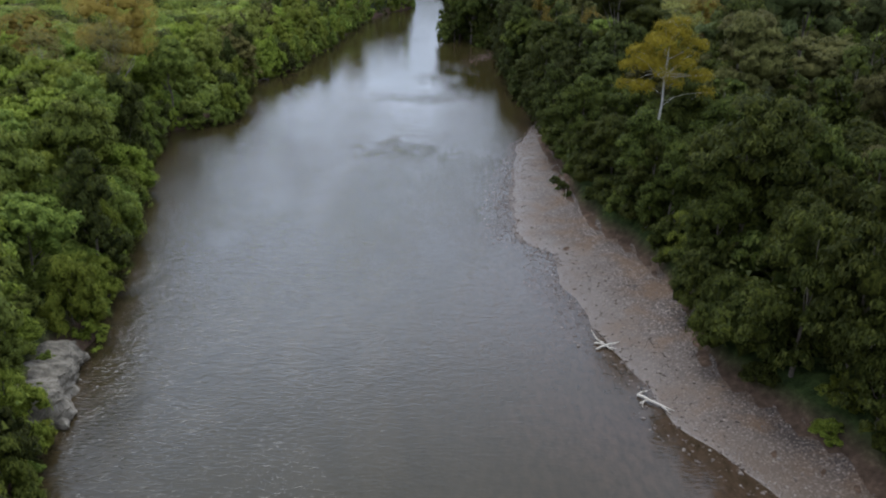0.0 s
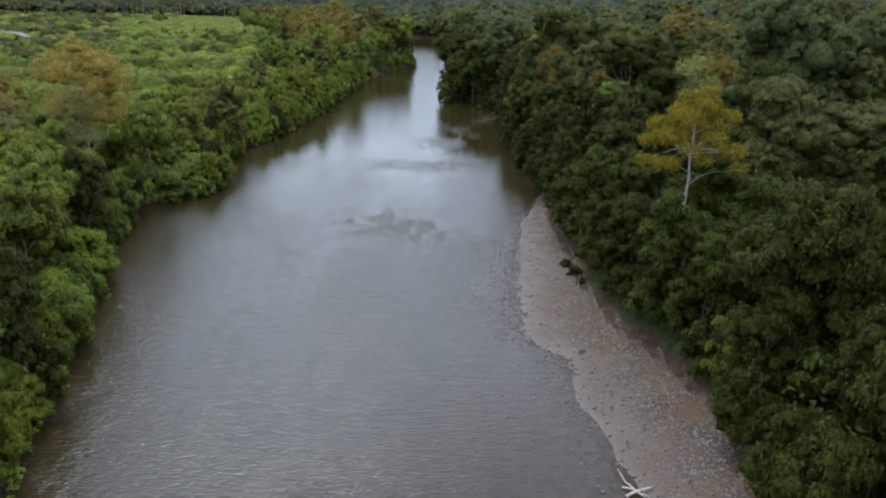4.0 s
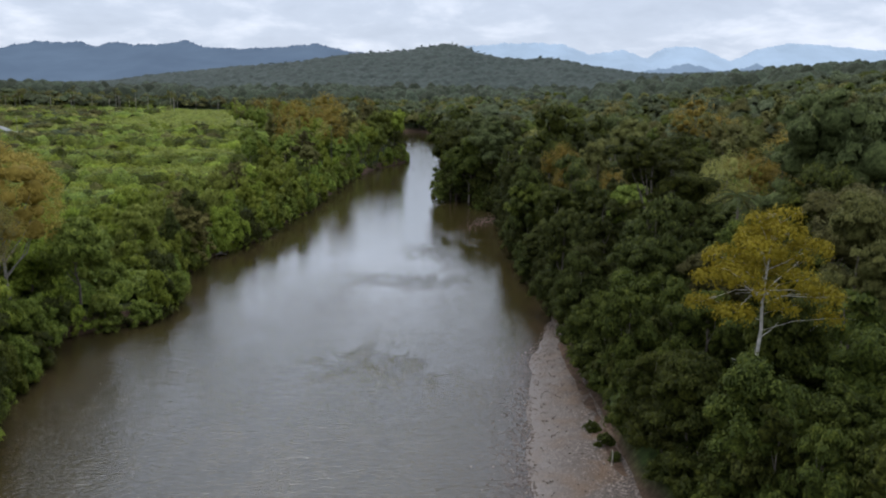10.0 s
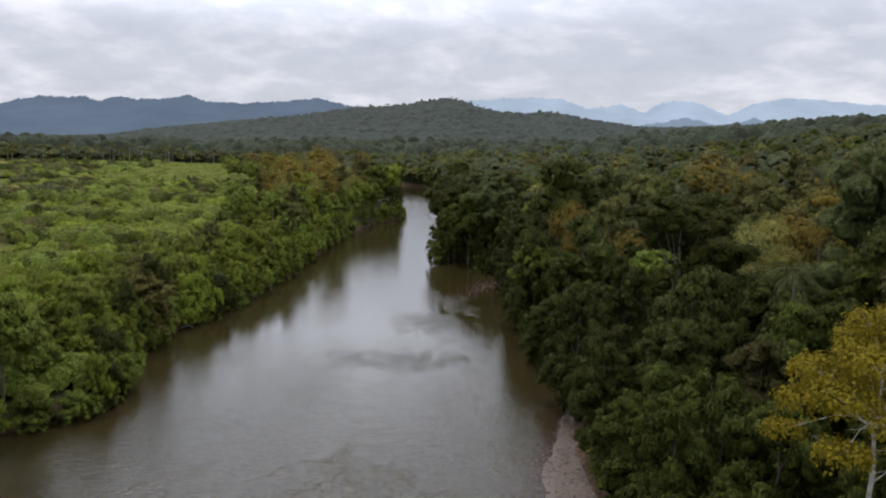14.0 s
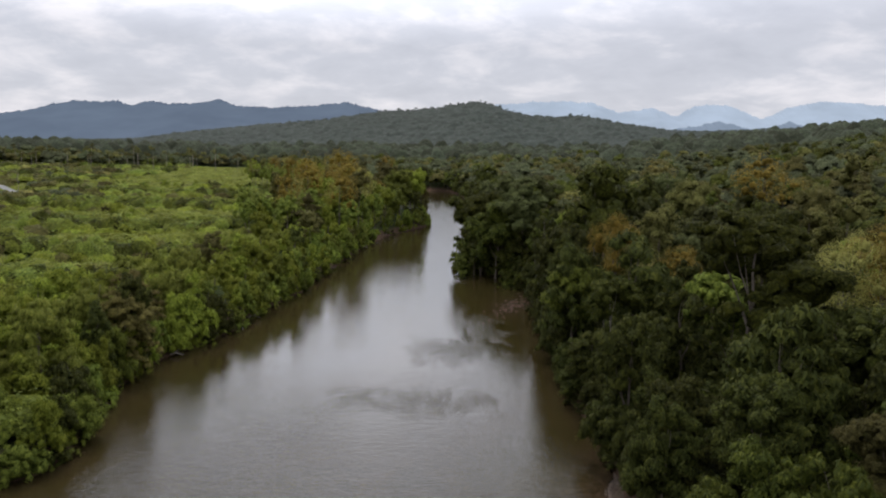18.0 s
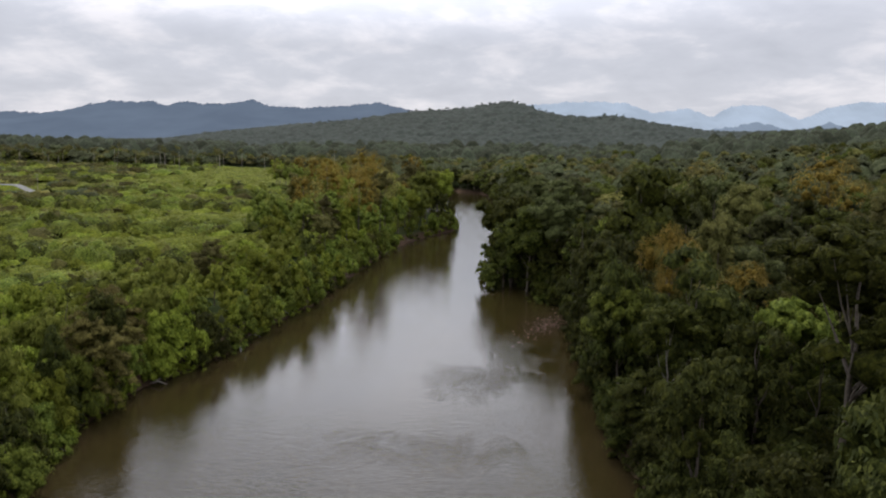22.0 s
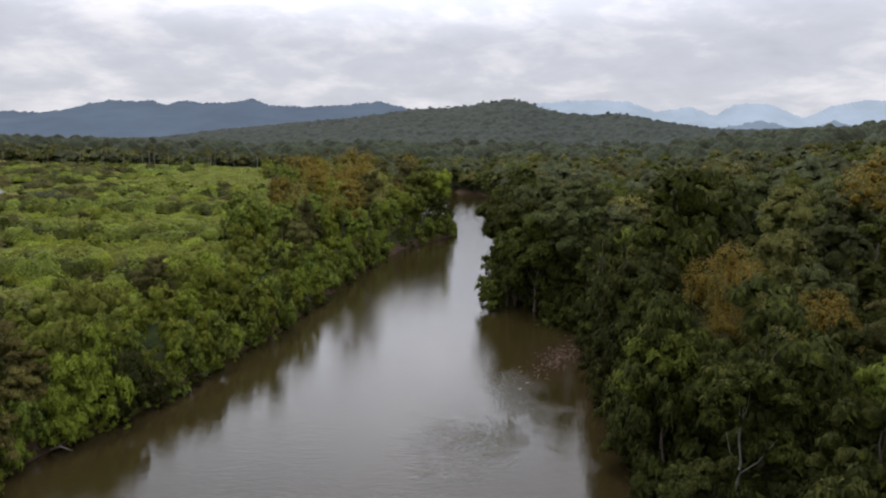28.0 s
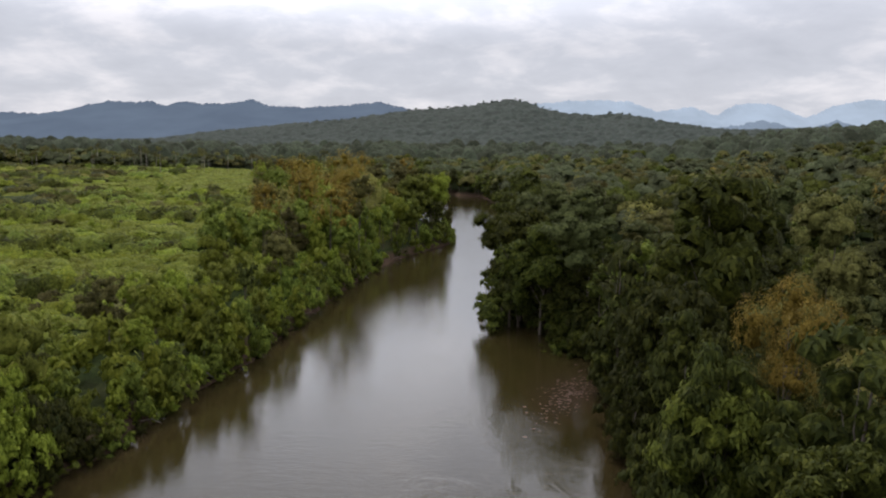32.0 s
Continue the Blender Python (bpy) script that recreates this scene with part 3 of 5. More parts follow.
# kind: height, crown radius, crown base (share of height), lobes, lobe size, clusters, leaves per cluster, leaf size, cluster spread,
# leaf width, droop, core, leaf colour, bark, trunk radius, limbs
KINDS = {
    "broadleaf": (15, 5.3, 0.26, 14, 0.43, 230, 7, 0.48, 0.85, 0.55, 0.30, 0.84, "deep", BARK, 0.24, 5),
    "bright": (13, 4.7, 0.22, 13, 0.43, 220, 7, 0.52, 0.85, 0.60, 0.35, 0.84, "fresh", BARK, 0.2, 5),
    "olive": (17, 5.2, 0.30, 15, 0.40, 290, 7, 0.36, 0.85, 0.50, 0.20, 0.82, "olive", BARK, 0.22, 6),
    "feather": (18, 5.8, 0.28, 16, 0.39, 300, 7, 0.38, 0.90, 0.42, 0.35, 0.82, "blue", BARK, 0.24, 6),
    "vine": (13, 3.9, 0.02, 20, 0.38, 250, 7, 0.42, 0.75, 0.62, 0.60, 0.86, "deep", BARK, 0.2, 3),
    "bush": (6.5, 3.6, 0.0, 14, 0.38, 180, 7, 0.40, 0.70, 0.60, 0.35, 0.86, "fresh", BARK, 0.1, 3),
    "darkbush": (6.0, 3.4, 0.0, 14, 0.38, 180, 7, 0.40, 0.70, 0.60, 0.45, 0.86, "deep", BARK, 0.1, 3),
    "leafy": (14, 5.2, 0.24, 14, 0.43, 230, 7, 0.48, 0.85, 0.55, 0.32, 0.84, "wood", BARK, 0.22, 5),
    "leafvine": (13, 3.9, 0.02, 20, 0.38, 250, 7, 0.42, 0.75, 0.62, 0.60, 0.86, "wood", BARK, 0.2, 3),
    "woodbush": (6.0, 3.4, 0.0, 14, 0.38, 180, 7, 0.40, 0.70, 0.60, 0.45, 0.86, "wood", BARK, 0.1, 3),
    "midbush": (6.2, 3.5, 0.0, 14, 0.38, 180, 7, 0.40, 0.70, 0.60, 0.40, 0.86, "mid", BARK, 0.1, 3),
    "plume": (7.5, 3.6, 0.05, 16, 0.36, 220, 8, 0.42, 0.85, 0.28, 0.45, 0.82, "lime", BARK, 0.1, 3),
    "orange": (20, 5.0, 0.38, 19, 0.36, 400, 7, 0.34, 0.95, 0.50, 0.25, 0.52, "orange", BARK, 0.2, 8),
    "golden": (20, 5.0, 0.30, 19, 0.40, 720, 7, 0.36, 0.85, 0.55, 0.25, 0.58, "gold", BARK_GREY, 0.2, 8),
    "pale": (16, 4.2, 0.30, 18, 0.34, 380, 7, 0.32, 0.95, 0.45, 0.25, 0.45, "pale", BARK_GREY, 0.13, 7),
    "round": (15, 4.3, 0.40, 18, 0.36, 220, 7, 0.50, 0.75, 0.60, 0.30, 0.84, "wood", BARK_GREY, 0.17, 5),
    "umbrella": (23, 6.6, 0.36, 18, 0.36, 330, 7, 0.40, 0.85, 0.50, 0.25, 0.84, "wood", BARK, 0.3, 9),
    "drythicket": (9.5, 4.2, 0.05, 18, 0.36, 240, 8, 0.36, 0.85, 0.40, 0.35, 0.82, "rust", BARK, 0.1, 3),
    "glossy": (13, 4.7, 0.22, 13, 0.43, 220, 7, 0.52, 0.85, 0.60, 0.35, 0.84, "mid", BARK, 0.2, 5),
}
LABELS = {
    "broadleaf": ("dark green broadleaf tree with a dense lumpy crown", "tree"),
    "bright": ("bright green broadleaf tree with large drooping leaves", "tree"),
    "olive": ("tall olive green forest tree with fine foliage", "tree"),
    "feather": ("tall blue-green forest tree with feathery drooping sprays", "tree"),
    "vine": ("dark green tree draped to the ground in creepers", "tree"),
    "bush": ("fresh green leafy bush spreading over the river bank", "bush"),
    "darkbush": ("dark green leafy bush overhanging the muddy water", "bush"),
    "leafy": ("lush green broadleaf tree above the gravel bar", "tree"),
    "leafvine": ("green tree hung to the ground with creepers", "tree"),
    "woodbush": ("green shaded bush at the edge of the forest", "bush"),
    "midbush": ("mid green leafy bush crowding the river bank", "bush"),
    "plume": ("yellow-green plumy thicket of arching fine leaves", "thicket"),
    "orange": ("tall tree with rust-orange fading foliage and pale limbs", "tree"),
    "golden": ("tall tree with golden yellow foliage behind the bank", "tree"),
    "pale": ("half-bare pale tree with thin greyish yellow leaves", "tree"),
    "umbrella": ("tall green tree with a broad crown above a bare trunk", "tree"),
    "drythicket": ("brownish olive thicket of dry fine foliage", "thicket"),
    "glossy": ("mid green broadleaf tree with large glossy leaves", "tree"),
    "round": ("fresh green tree with a rounded crown on a pale trunk", "tree"),
}
PROTO = {}


def nearness(x, y):
    return math.hypot(x - 2, max(0.0, y - 123, -5 - y))


def hash_text(text):
    return sum((i + 3) * ord(c) for i, c in enumerate(text)) % 9973


def tree_meshes(kind, variant, level):
    """Trunk and crown of a tree; level 0 is the finest of four."""
    H, R, cb, K, lr, cl, per, size, spr, wid, drp, core, _, _, r0, limbs = KINDS[kind]
    g = np.random.default_rng(hash_text(kind) + 17 * variant)
    H, R = H * g.uniform(0.92, 1.08), R * g.uniform(0.9, 1.12)
    lobes = dome_lobes(g, K, R, cb * H, H, lr)
    if cb < 0.1:
        for _ in range(7):
            a = g.uniform(0, 2 * np.pi)
            lobes.append((0.78 * R * math.cos(a), 0.78 * R * math.sin(a), g.uniform(0.08, 0.42) * H, R * g.uniform(0.25, 0.42)))
    share, bigger = ((2.6, 0.62), (1.55, 0.78), (0.55, 0.9) if cb > 0.1 else (0.21, 1.4), (0.3, 1.25))[level]
    trunk = trunk_mesh(g, lobes, H, r0, (limbs, min(limbs, 5), 2, 1)[level], 0.4, (6, 5, 3, 3)[level], kind == "pale" and level < 3)
    if core > 0.6:
        high = cb > 0.1
        few = lobes if level < 2 or high and level == 2 else lobes[:8] if high else lobes[:6] + lobes[-4:] if level == 2 else lobes[:4] + lobes[-3:]
        count = int(cl * per * (2.0, 1.2, 0.38 if high else 0.17, 0.17 if high else 0.09)[level])
        blade = size * (0.62, 0.82, 1.12 if high else 1.4, 1.65 if high else 1.9)[level]
        return trunk, clump_crown(g, few, count, blade, wid * 1.1, drp, core, ((6, 5, 4, 3), (10, 8, 5, 4))[high][level], -0.2 if high else -0.5)
    crown = lobe_crown(g, lobes, int(cl * share), per, size * bigger, spr * max(0.85, bigger), wid, drp, core, (-0.15, -0.25, -0.35, -0.35)[level] - (0 if cb > 0.1 else 0.3), 0.85, True, level > 1)
    return trunk, crown


def tree_proto(kind, variant, level):
    trunk, crown = tree_meshes(kind, variant, level)
    root = new({"bush": "bush", "darkbush": "bush", "midbush": "bush", "woodbush": "bush", "plume": "thicket", "drythicket": "thicket"}.get(kind, "tree"))
    mesh_object("trunk", *trunk, KINDS[kind][13], root, smooth=True)
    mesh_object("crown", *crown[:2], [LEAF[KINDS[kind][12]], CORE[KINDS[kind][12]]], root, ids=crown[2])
    return tagged(root, *LABELS[kind])


COUNT, JOINED, SHAPES = {}, {}, {}


def plant(kind, x, y, scale=1.0, tall=1.0, group="", turn=None, sink=0.25, level=None):
    """Set a tree on the ground: the first of a kind is built, the rest are copies; those far from the flight are gathered to be joined."""
    if x > 0 and y < 124:
        kind = {"broadleaf": "leafy", "darkbush": "woodbush", "vine": "leafvine"}.get(kind, kind)
        if kind == "glossy" and int(abs(3 * x + y)) % 4:
            kind = "leafy"
    elif x > 0 and (y > 188 or x > 48) and int(abs(5 * x + 3 * y)) % 2:
        kind = {"broadleaf": "leafy", "darkbush": "woodbush", "vine": "leafvine", "glossy": "leafy"}.get(kind, kind)
    i = COUNT[kind] = COUNT.get(kind, 0) + 1
    variant = i % 4
    z = float(ground_z(x, y)) - sink
    rz = (i * 137.5) % 360 if turn is None else turn
    d = nearness(x, y)
    if level is None:
        level = 0 if d < 50 else 1 if d < 84 else 2
    if level == 2:
        JOINED.setdefault(kind, []).append((2 if d < 150 else 3, variant, x, y, z, rz, scale, tall, (i * 0.618) % 1))
        return None
    key = (kind, variant, level)
    if key not in PROTO:
        ob = PROTO[key] = tree_proto(kind, variant, level)
        ob.matrix_basis = pose(x, y, z, 0, 0, rz) @ Matrix.Diagonal((scale, scale, scale * tall, 1))
    else:
        a = PROTO[key].scale
        ob = copy_thing(PROTO[key], pose(x, y, z, 0, 0, rz) @ Matrix.Diagonal((scale / a[0], scale / a[1], scale * tall / a[2], 1)))
    if group:
        tagged(ob, group=group)
    return ob


def join_far_trees():
    """The trees far from the flight, one mesh for each kind."""
    for kind, rows in JOINED.items():
        crowns, trunks, tones, ids = [], [], [], []
        for level, variant, x, y, z, rz, sc, tall, tone in rows:
            if (kind, variant, level) not in SHAPES:
                SHAPES[kind, variant, level] = tree_meshes(kind, variant, level)
            a = radians(rz)
            M = np.array([[math.cos(a), -math.sin(a), 0], [math.sin(a), math.cos(a), 0], [0, 0, tall]]) * sc
            for store, part in zip((trunks, crowns), SHAPES[kind, variant, level]):
                store.append((part[0] @ M.T + (x, y, z), part[1]))
            ids.append(SHAPES[kind, variant, level][1][2])
            tones.append(np.full(len(crowns[-1][0]), tone))
        low = kind in ("bush", "darkbush", "midbush", "woodbush", "plume")
        root = tagged(new("thicket_belt" if low else "tree_stand"), "far stand of plants: " + LABELS[kind][0], "bushes" if low else "trees", kind="stuff")
        if not low:
            mesh_object("trunks", *merge(trunks), KINDS[kind][13], root, smooth=True)
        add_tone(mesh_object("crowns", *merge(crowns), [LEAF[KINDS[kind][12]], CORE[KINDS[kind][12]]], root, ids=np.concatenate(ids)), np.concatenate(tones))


def add_tone(ob, values):
    at = ob.data.attributes.new("tone", "FLOAT", "POINT")
    at.data.foreach_set("value", np.asarray(values, np.float32))


# ---- ground, water, gravel ----
def axis(inner0, inner1, step, out0, out1, grow=1.25):
    a = list(np.arange(inner0, inner1 + 0.01, step))
    s, v = step, inner1
    while v < out1:
        s *= grow
        v += s
        a.append(min(v, out1))
    s, v = step, inner0
    while v > out0:
        s *= grow
        v -= s
        a.insert(0, max(v, out0))
    return np.array(a)


def grid(xs, ys, zf):
    X, Y = np.meshgrid(xs, ys)
    V = np.stack([X, Y, zf(X, Y)], -1).reshape(-1, 3)
    n, m = len(xs), len(ys)
    q = (np.arange(m - 1)[:, None] * n + np.arange(n - 1)[None]).ravel()
    return V, np.stack([q, q + 1, q + n + 1, q + n], 1)


V, F = grid(axis(-60, 45, 1.25, -4800, 4800, 1.22), axis(-30, 330, 2.0, -600, 4900, 1.06), ground_z)
tagged(mesh_object("ground", V, F, ground_material(), smooth=True), "brown earth bank and overgrown flood plain", "ground", kind="structure")

V, F = grid(axis(-60, 45, 1.5, -140, 260, 1.3), axis(-30, 330, 2.5, -120, 640, 1.3), lambda X, Y: 0 * X)
water = tagged(mesh_object("water", V, F, water_material()), "muddy brown river reflecting a grey sky", "river", kind="structure")
_x, _y = V[:, 0], V[:, 1]
_l, _r = np.clip(_x - bank_left(_y), 0, 99), np.clip(bank_right(_y) - _x, 0, 99)
_bar = np.where(_y < 148, 1.0, 0.45)
_reef = np.exp(-((_x - 12 - 0.25 * (_y - 223)) / 4.2) ** 2 - ((_y - 223) / 10) ** 2)
# shallow bed near the banks, widened to stand in for dark bank reflections
_s = np.maximum.reduce([0.55 * np.exp(-_l / 3.0), _bar * np.exp(-(_r / np.interp(_y, [0, 55, 90, 150], [16, 13, 3.6, 2.6])) ** 1.4), _reef])
_a = water.data.attributes.new("shallow_and_reflection", "FLOAT", "POINT")
_a.data.foreach_set("value", _s.astype(np.float32))


def gravel_bar():
    ys, us = np.linspace(-40, 145, 240), np.linspace(-1.6, 1.0, 30)
    Y = np.repeat(ys[:, None], len(us), 1)
    B, W = bank_right(Y), bar_width(Y)
    U = np.repeat(us[None], len(ys), 0)
    X = B + np.where(U < 0, U * 1.5, U * (W + 0.9))
    Z = ground_z(X, Y) + 0.05 - 0.12 * smooth01((U - 0.93) / 0.07)
    V = np.stack([X, Y, Z], -1).reshape(-1, 3)
    n, m = len(us), len(ys)
    q = (np.arange(m - 1)[:, None] * n + np.arange(n - 1)[None]).ravel()
    ob = mesh_object("gravel_bar", V, np.stack([q, q + 1, q + n + 1, q + n], 1), gravel_material(), smooth=True)
    tagged(ob, "pinkish grey gravel bar with muddy wet patches", "gravel bar", kind="structure")


gravel_bar()

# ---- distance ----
# Distant slopes: air haze imitated by a blue base colour and emission.
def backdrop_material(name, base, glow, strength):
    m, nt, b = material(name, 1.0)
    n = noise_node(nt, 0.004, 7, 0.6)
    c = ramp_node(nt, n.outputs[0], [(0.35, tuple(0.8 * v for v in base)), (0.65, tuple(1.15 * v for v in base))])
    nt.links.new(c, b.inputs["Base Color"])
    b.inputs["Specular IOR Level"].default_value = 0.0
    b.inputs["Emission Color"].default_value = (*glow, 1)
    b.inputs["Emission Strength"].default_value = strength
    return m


def ridge(name, label, x0, x1, y, crest, depth, mat, rough):
    """A distant mountain range: a crest line given by its summits and saddles, wooded along the top, with eroded slopes."""
    xs, us = np.linspace(x0, x1, 1100), np.linspace(0, 1, 14)
    X, U = np.meshgrid(xs, us)
    line = np.interp(xs, [c[0] for c in crest], [c[1] for c in crest])
    line = np.convolve(np.pad(line, 6, "edge"), np.hanning(15)[1:-1] / np.hanning(15).sum(), "valid")
    H = line[None] + rough * (0.5 * wobble(X, 0 * X, 0.021) + (0.7 * wobble(X, 0 * X, 0.061) + 0.55 * wobble(X, 0 * X, 0.19) + 0.5 * wobble(X, 0 * X, 0.53)) * U ** 14)
    Z = -30 + (H + 30) * (U ** 0.8) + rough * 3.5 * wobble(X + 120 * U, U * 900, 0.02) * U * (1 - U)
    V = np.stack([X, y - depth * (1 - U), Z], -1).reshape(-1, 3)
    n = len(xs)
    q = (np.arange(len(us) - 1)[:, None] * n + np.arange(n - 1)[None]).ravel()
    tagged(mesh_object(name, V, np.stack([q, q + 1, q + n + 1, q + n], 1), mat, smooth=True), label, "mountain", kind="structure")


RIDGE_L = [(-3600, 150), (-3100, 160), (-2509, 132), (-2275, 127), (-2128, 150), (-1935, 190), (-1735, 191), (-1640, 172), (-1580, 192), (-1400, 180), (-1225, 207), (-1110, 171), (-906, 173), (-740, 186), (-605, 202), (-500, 174), (-250, 150), (300, 120)]
RIDGE_R = [(-100, 200), (278, 234), (501, 243), (640, 240), (810, 188), (975, 214), (1100, 172), (1200, 228), (1294, 238), (1405, 228), (1560, 160), (1690, 226), (1830, 256), (1972, 260), (2400, 230), (3300, 200)]
FOOTHILLS = [(100, 60), (700, 70), (860, 92), (985, 116), (1110, 92), (1190, 96), (1260, 122), (1370, 92), (1500, 84), (2600, 60)]
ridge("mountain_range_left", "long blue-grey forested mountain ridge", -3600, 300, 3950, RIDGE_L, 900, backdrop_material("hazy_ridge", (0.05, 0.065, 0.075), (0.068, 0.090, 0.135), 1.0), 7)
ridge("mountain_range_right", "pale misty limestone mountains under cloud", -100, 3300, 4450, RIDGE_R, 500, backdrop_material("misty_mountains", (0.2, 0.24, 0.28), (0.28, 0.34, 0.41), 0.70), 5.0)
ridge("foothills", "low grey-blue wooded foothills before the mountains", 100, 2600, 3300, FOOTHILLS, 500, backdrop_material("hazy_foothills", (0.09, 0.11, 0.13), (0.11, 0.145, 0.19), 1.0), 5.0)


# ---- forest ----
def allowed(x, y, margin=6):
    """Within sight of the flight, and on land."""
    return abs(x) < 0.62 * (y + 14) + 16


rng = np.random.default_rng(5)
placed = []


def free(x, y, r):
    return all((x - a) ** 2 + (y - b) ** 2 > (0.5 * (r + c)) ** 2 for a, b, c in placed)


def land(x, y, keep):
    """Whether a place is on land, at least keep metres behind the bank or the gravel."""
    return x < float(bank_left(y)) - keep or x > float(bank_right(y)) + float(bar_width(y)) + keep


# trees that stand out from the rest: kind, x, y, scale, height share
for kind, x, y, s, tl in [
    ("golden", -54, 129.5, 1.32, 0.95), ("pale", -52.2, 122.5, 1.15, 0.95), ("glossy", 42.2, 95, 0.85, 0.8), ("pale", -69, 135, 0.95, 0.95), ("orange", -76, 146, 1.1, 0.85),
    ("olive", 45, 117, 1.3, 1.0), ("pale", 46, 157, 0.98, 1.25), ("orange", 53, 163, 1.0, 1.05), ("round", 21.2, 166, 1.0, 0.92), ("umbrella", 32.5, 151, 1.3, 0.82), ("umbrella", 43, 176, 1.0, 1.05), ("umbrella", 27, 232, 0.9, 1.0), ("leafvine", 4.2, 259, 1.35, 0.85), ("leafvine", 2.6, 268, 1.2, 0.95),
    ("orange", 23.8, 183, 0.75, 1.35), ("pale", 20.6, 181.5, 0.62, 1.35), ("pale", 28.5, 182, 0.8, 1.2), ("orange", 36, 190, 0.8, 1.0), ("glossy", 17.6, 177.5, 1.0, 1.2), ("drythicket", -44.4, 171.5, 1.2, 1.1), ("drythicket", -49, 184, 1.05, 1.0), ("drythicket", -46.5, 180.5, 0.8, 0.9), ("drythicket", -53, 188, 0.9, 0.9), ("vine", 12.8, 253, 1.0, 0.9), ("vine", 16.0, 249, 0.9, 0.9), ("vine", 8.4, 259.5, 1.0, 0.9),
    ("orange", -39, 344, 1.15, 1.08), ("pale", -34.5, 340, 1.15, 1.1), ("orange", -46, 352, 1.0, 1.1), ("glossy", 28.6, 66, 1.15, 1.05), ("olive", -48, 350, 0.95, 1.0),
    ("broadleaf", 9.0, 254, 1.35, 1.0), ("leafy", 6.0, 264, 1.45, 1.0), ("feather", 10, 276, 1.4, 0.95), ("leafy", 4.5, 285, 1.45, 0.95), ("vine", 3.5, 297, 1.2, 0.9), ("broadleaf", 7.5, 310, 1.5, 1.05), ("bright", -17.8, 372, 1.3, 1.15), ("glossy", -24, 364, 1.4, 1.05), ("olive", -31, 378, 1.2, 1.1), ("bright", -21, 384, 1.3, 1.3), ("vine", -18.5, 364, 1.0, 1.0), ("feather", 15, 252, 1.25, 0.95), ("vine", 5.5, 259, 1.2, 0.9),
]:
    plant(kind, x, y, s, tl, turn=40, level=0 if nearness(x, y) < 70 else 1)
    placed.append((x, y, 6 * s))
placed.extend([(26, 90, 5), (25, 144.5, 9), (30, 46, 9), (19.5, 159, 8), (37, 126, 10), (52, 172, 10), (31, 116, 7)])
for kind, x, y, s, tl in [("glossy", 22.5, 82, 0.8, 1.05), ("broadleaf", 28.5, 82.5, 0.72, 0.95), ("glossy", 33, 86, 0.84, 1.05), ("darkbush", 25.5, 86.5, 1.1, 1.1), ("broadleaf", 21.0, 90, 0.7, 1.0), ("broadleaf", 31, 95, 0.9, 1.0), ("vine", 35.0, 121.0, 1.1, 1.2), ("broadleaf", 39.2, 121.0, 1.0, 1.05), ("olive", 32.0, 118.0, 0.8, 0.95), ("darkbush", 36.5, 119.0, 1.2, 1.2)]:
    plant(kind, x, y, s, tl, "forest on the right bank")
    placed.append((x, y, 5))

# low growth along both water's edges
def bank_plants():
    y = 12.0
    while y < 560:
        n = nearness(-40, y) < 110
        xl = float(bank_left(y))
        if allowed(xl, y) and not (42 < y < 54.5 or 322 < y < 333):
            k = str(rng.choice(["bush", "midbush", "vine", "darkbush"], p=[0.42, 0.42, 0.08, 0.08]) if y < 260 else rng.choice(["bush", "midbush", "olive"], p=[0.3, 0.52, 0.18]))
            plant(k, xl - rng.uniform(0.5, 1.7), y, rng.uniform(0.6, 0.95) * (0.6 if k == "olive" else 1), rng.uniform(1.0, 1.6) * (1.2 if y > 150 else 1), "plants along the left bank")
        xr = float(bank_right(y)) + float(bar_width(y))
        if allowed(xr, y):
            k = str(rng.choice(["darkbush", "bush", "vine"], p=[0.58, 0.02, 0.40]))
            plant(k, xr + (rng.uniform(2.6, 3.4) if 92 < y < 101 else rng.uniform(1.7, 2.8) if y < 140 else rng.uniform(0.6, 1.5)), y + 1, rng.uniform(0.6, 1.0) * (0.8 if 150 < y < 174 else 1.25 if 138 < y < 240 else 1), rng.uniform(0.9, 1.3) * (0.9 if 150 < y < 174 else 1.2 if 138 < y < 240 else 1), "plants along the right bank")
        y += rng.uniform(2.6, 4.0) * (1 if n else 1.5)


bank_plants()


def bank_skirt():
    """Low leafy growth that trails into the water and hides most of the bare bank."""
    y = 14.0
    while y < 420:
        for side in (-1, 1):
            xe = float(bank_left(y)) if side < 0 else float(bank_right(y))
            if not allowed(xe, y) or side < 0 and (42 < y < 54.5 or 321 < y < 333 or rng.random() < 0.12) or side > 0 and (y < 141 or rng.random() < 0.12):
                continue
            plant(str(rng.choice(["bush", "midbush", "darkbush"], p=[0.3, 0.5, 0.2] if side < 0 else [0.0, 0.15, 0.85])), xe + side * rng.uniform(-0.1, 0.9), y + rng.uniform(-0.7, 0.7), rng.uniform(0.28, 0.5), rng.uniform(0.8, 1.2), level=2)
        y += rng.uniform(1.1, 2.0) * (1 if y < 230 else 1.6)
    for _ in range(26):
        plant("darkbush", rng.uniform(11, 18), rng.uniform(240, 262), rng.uniform(0.5, 0.9), 1.1, level=2)


bank_skirt()


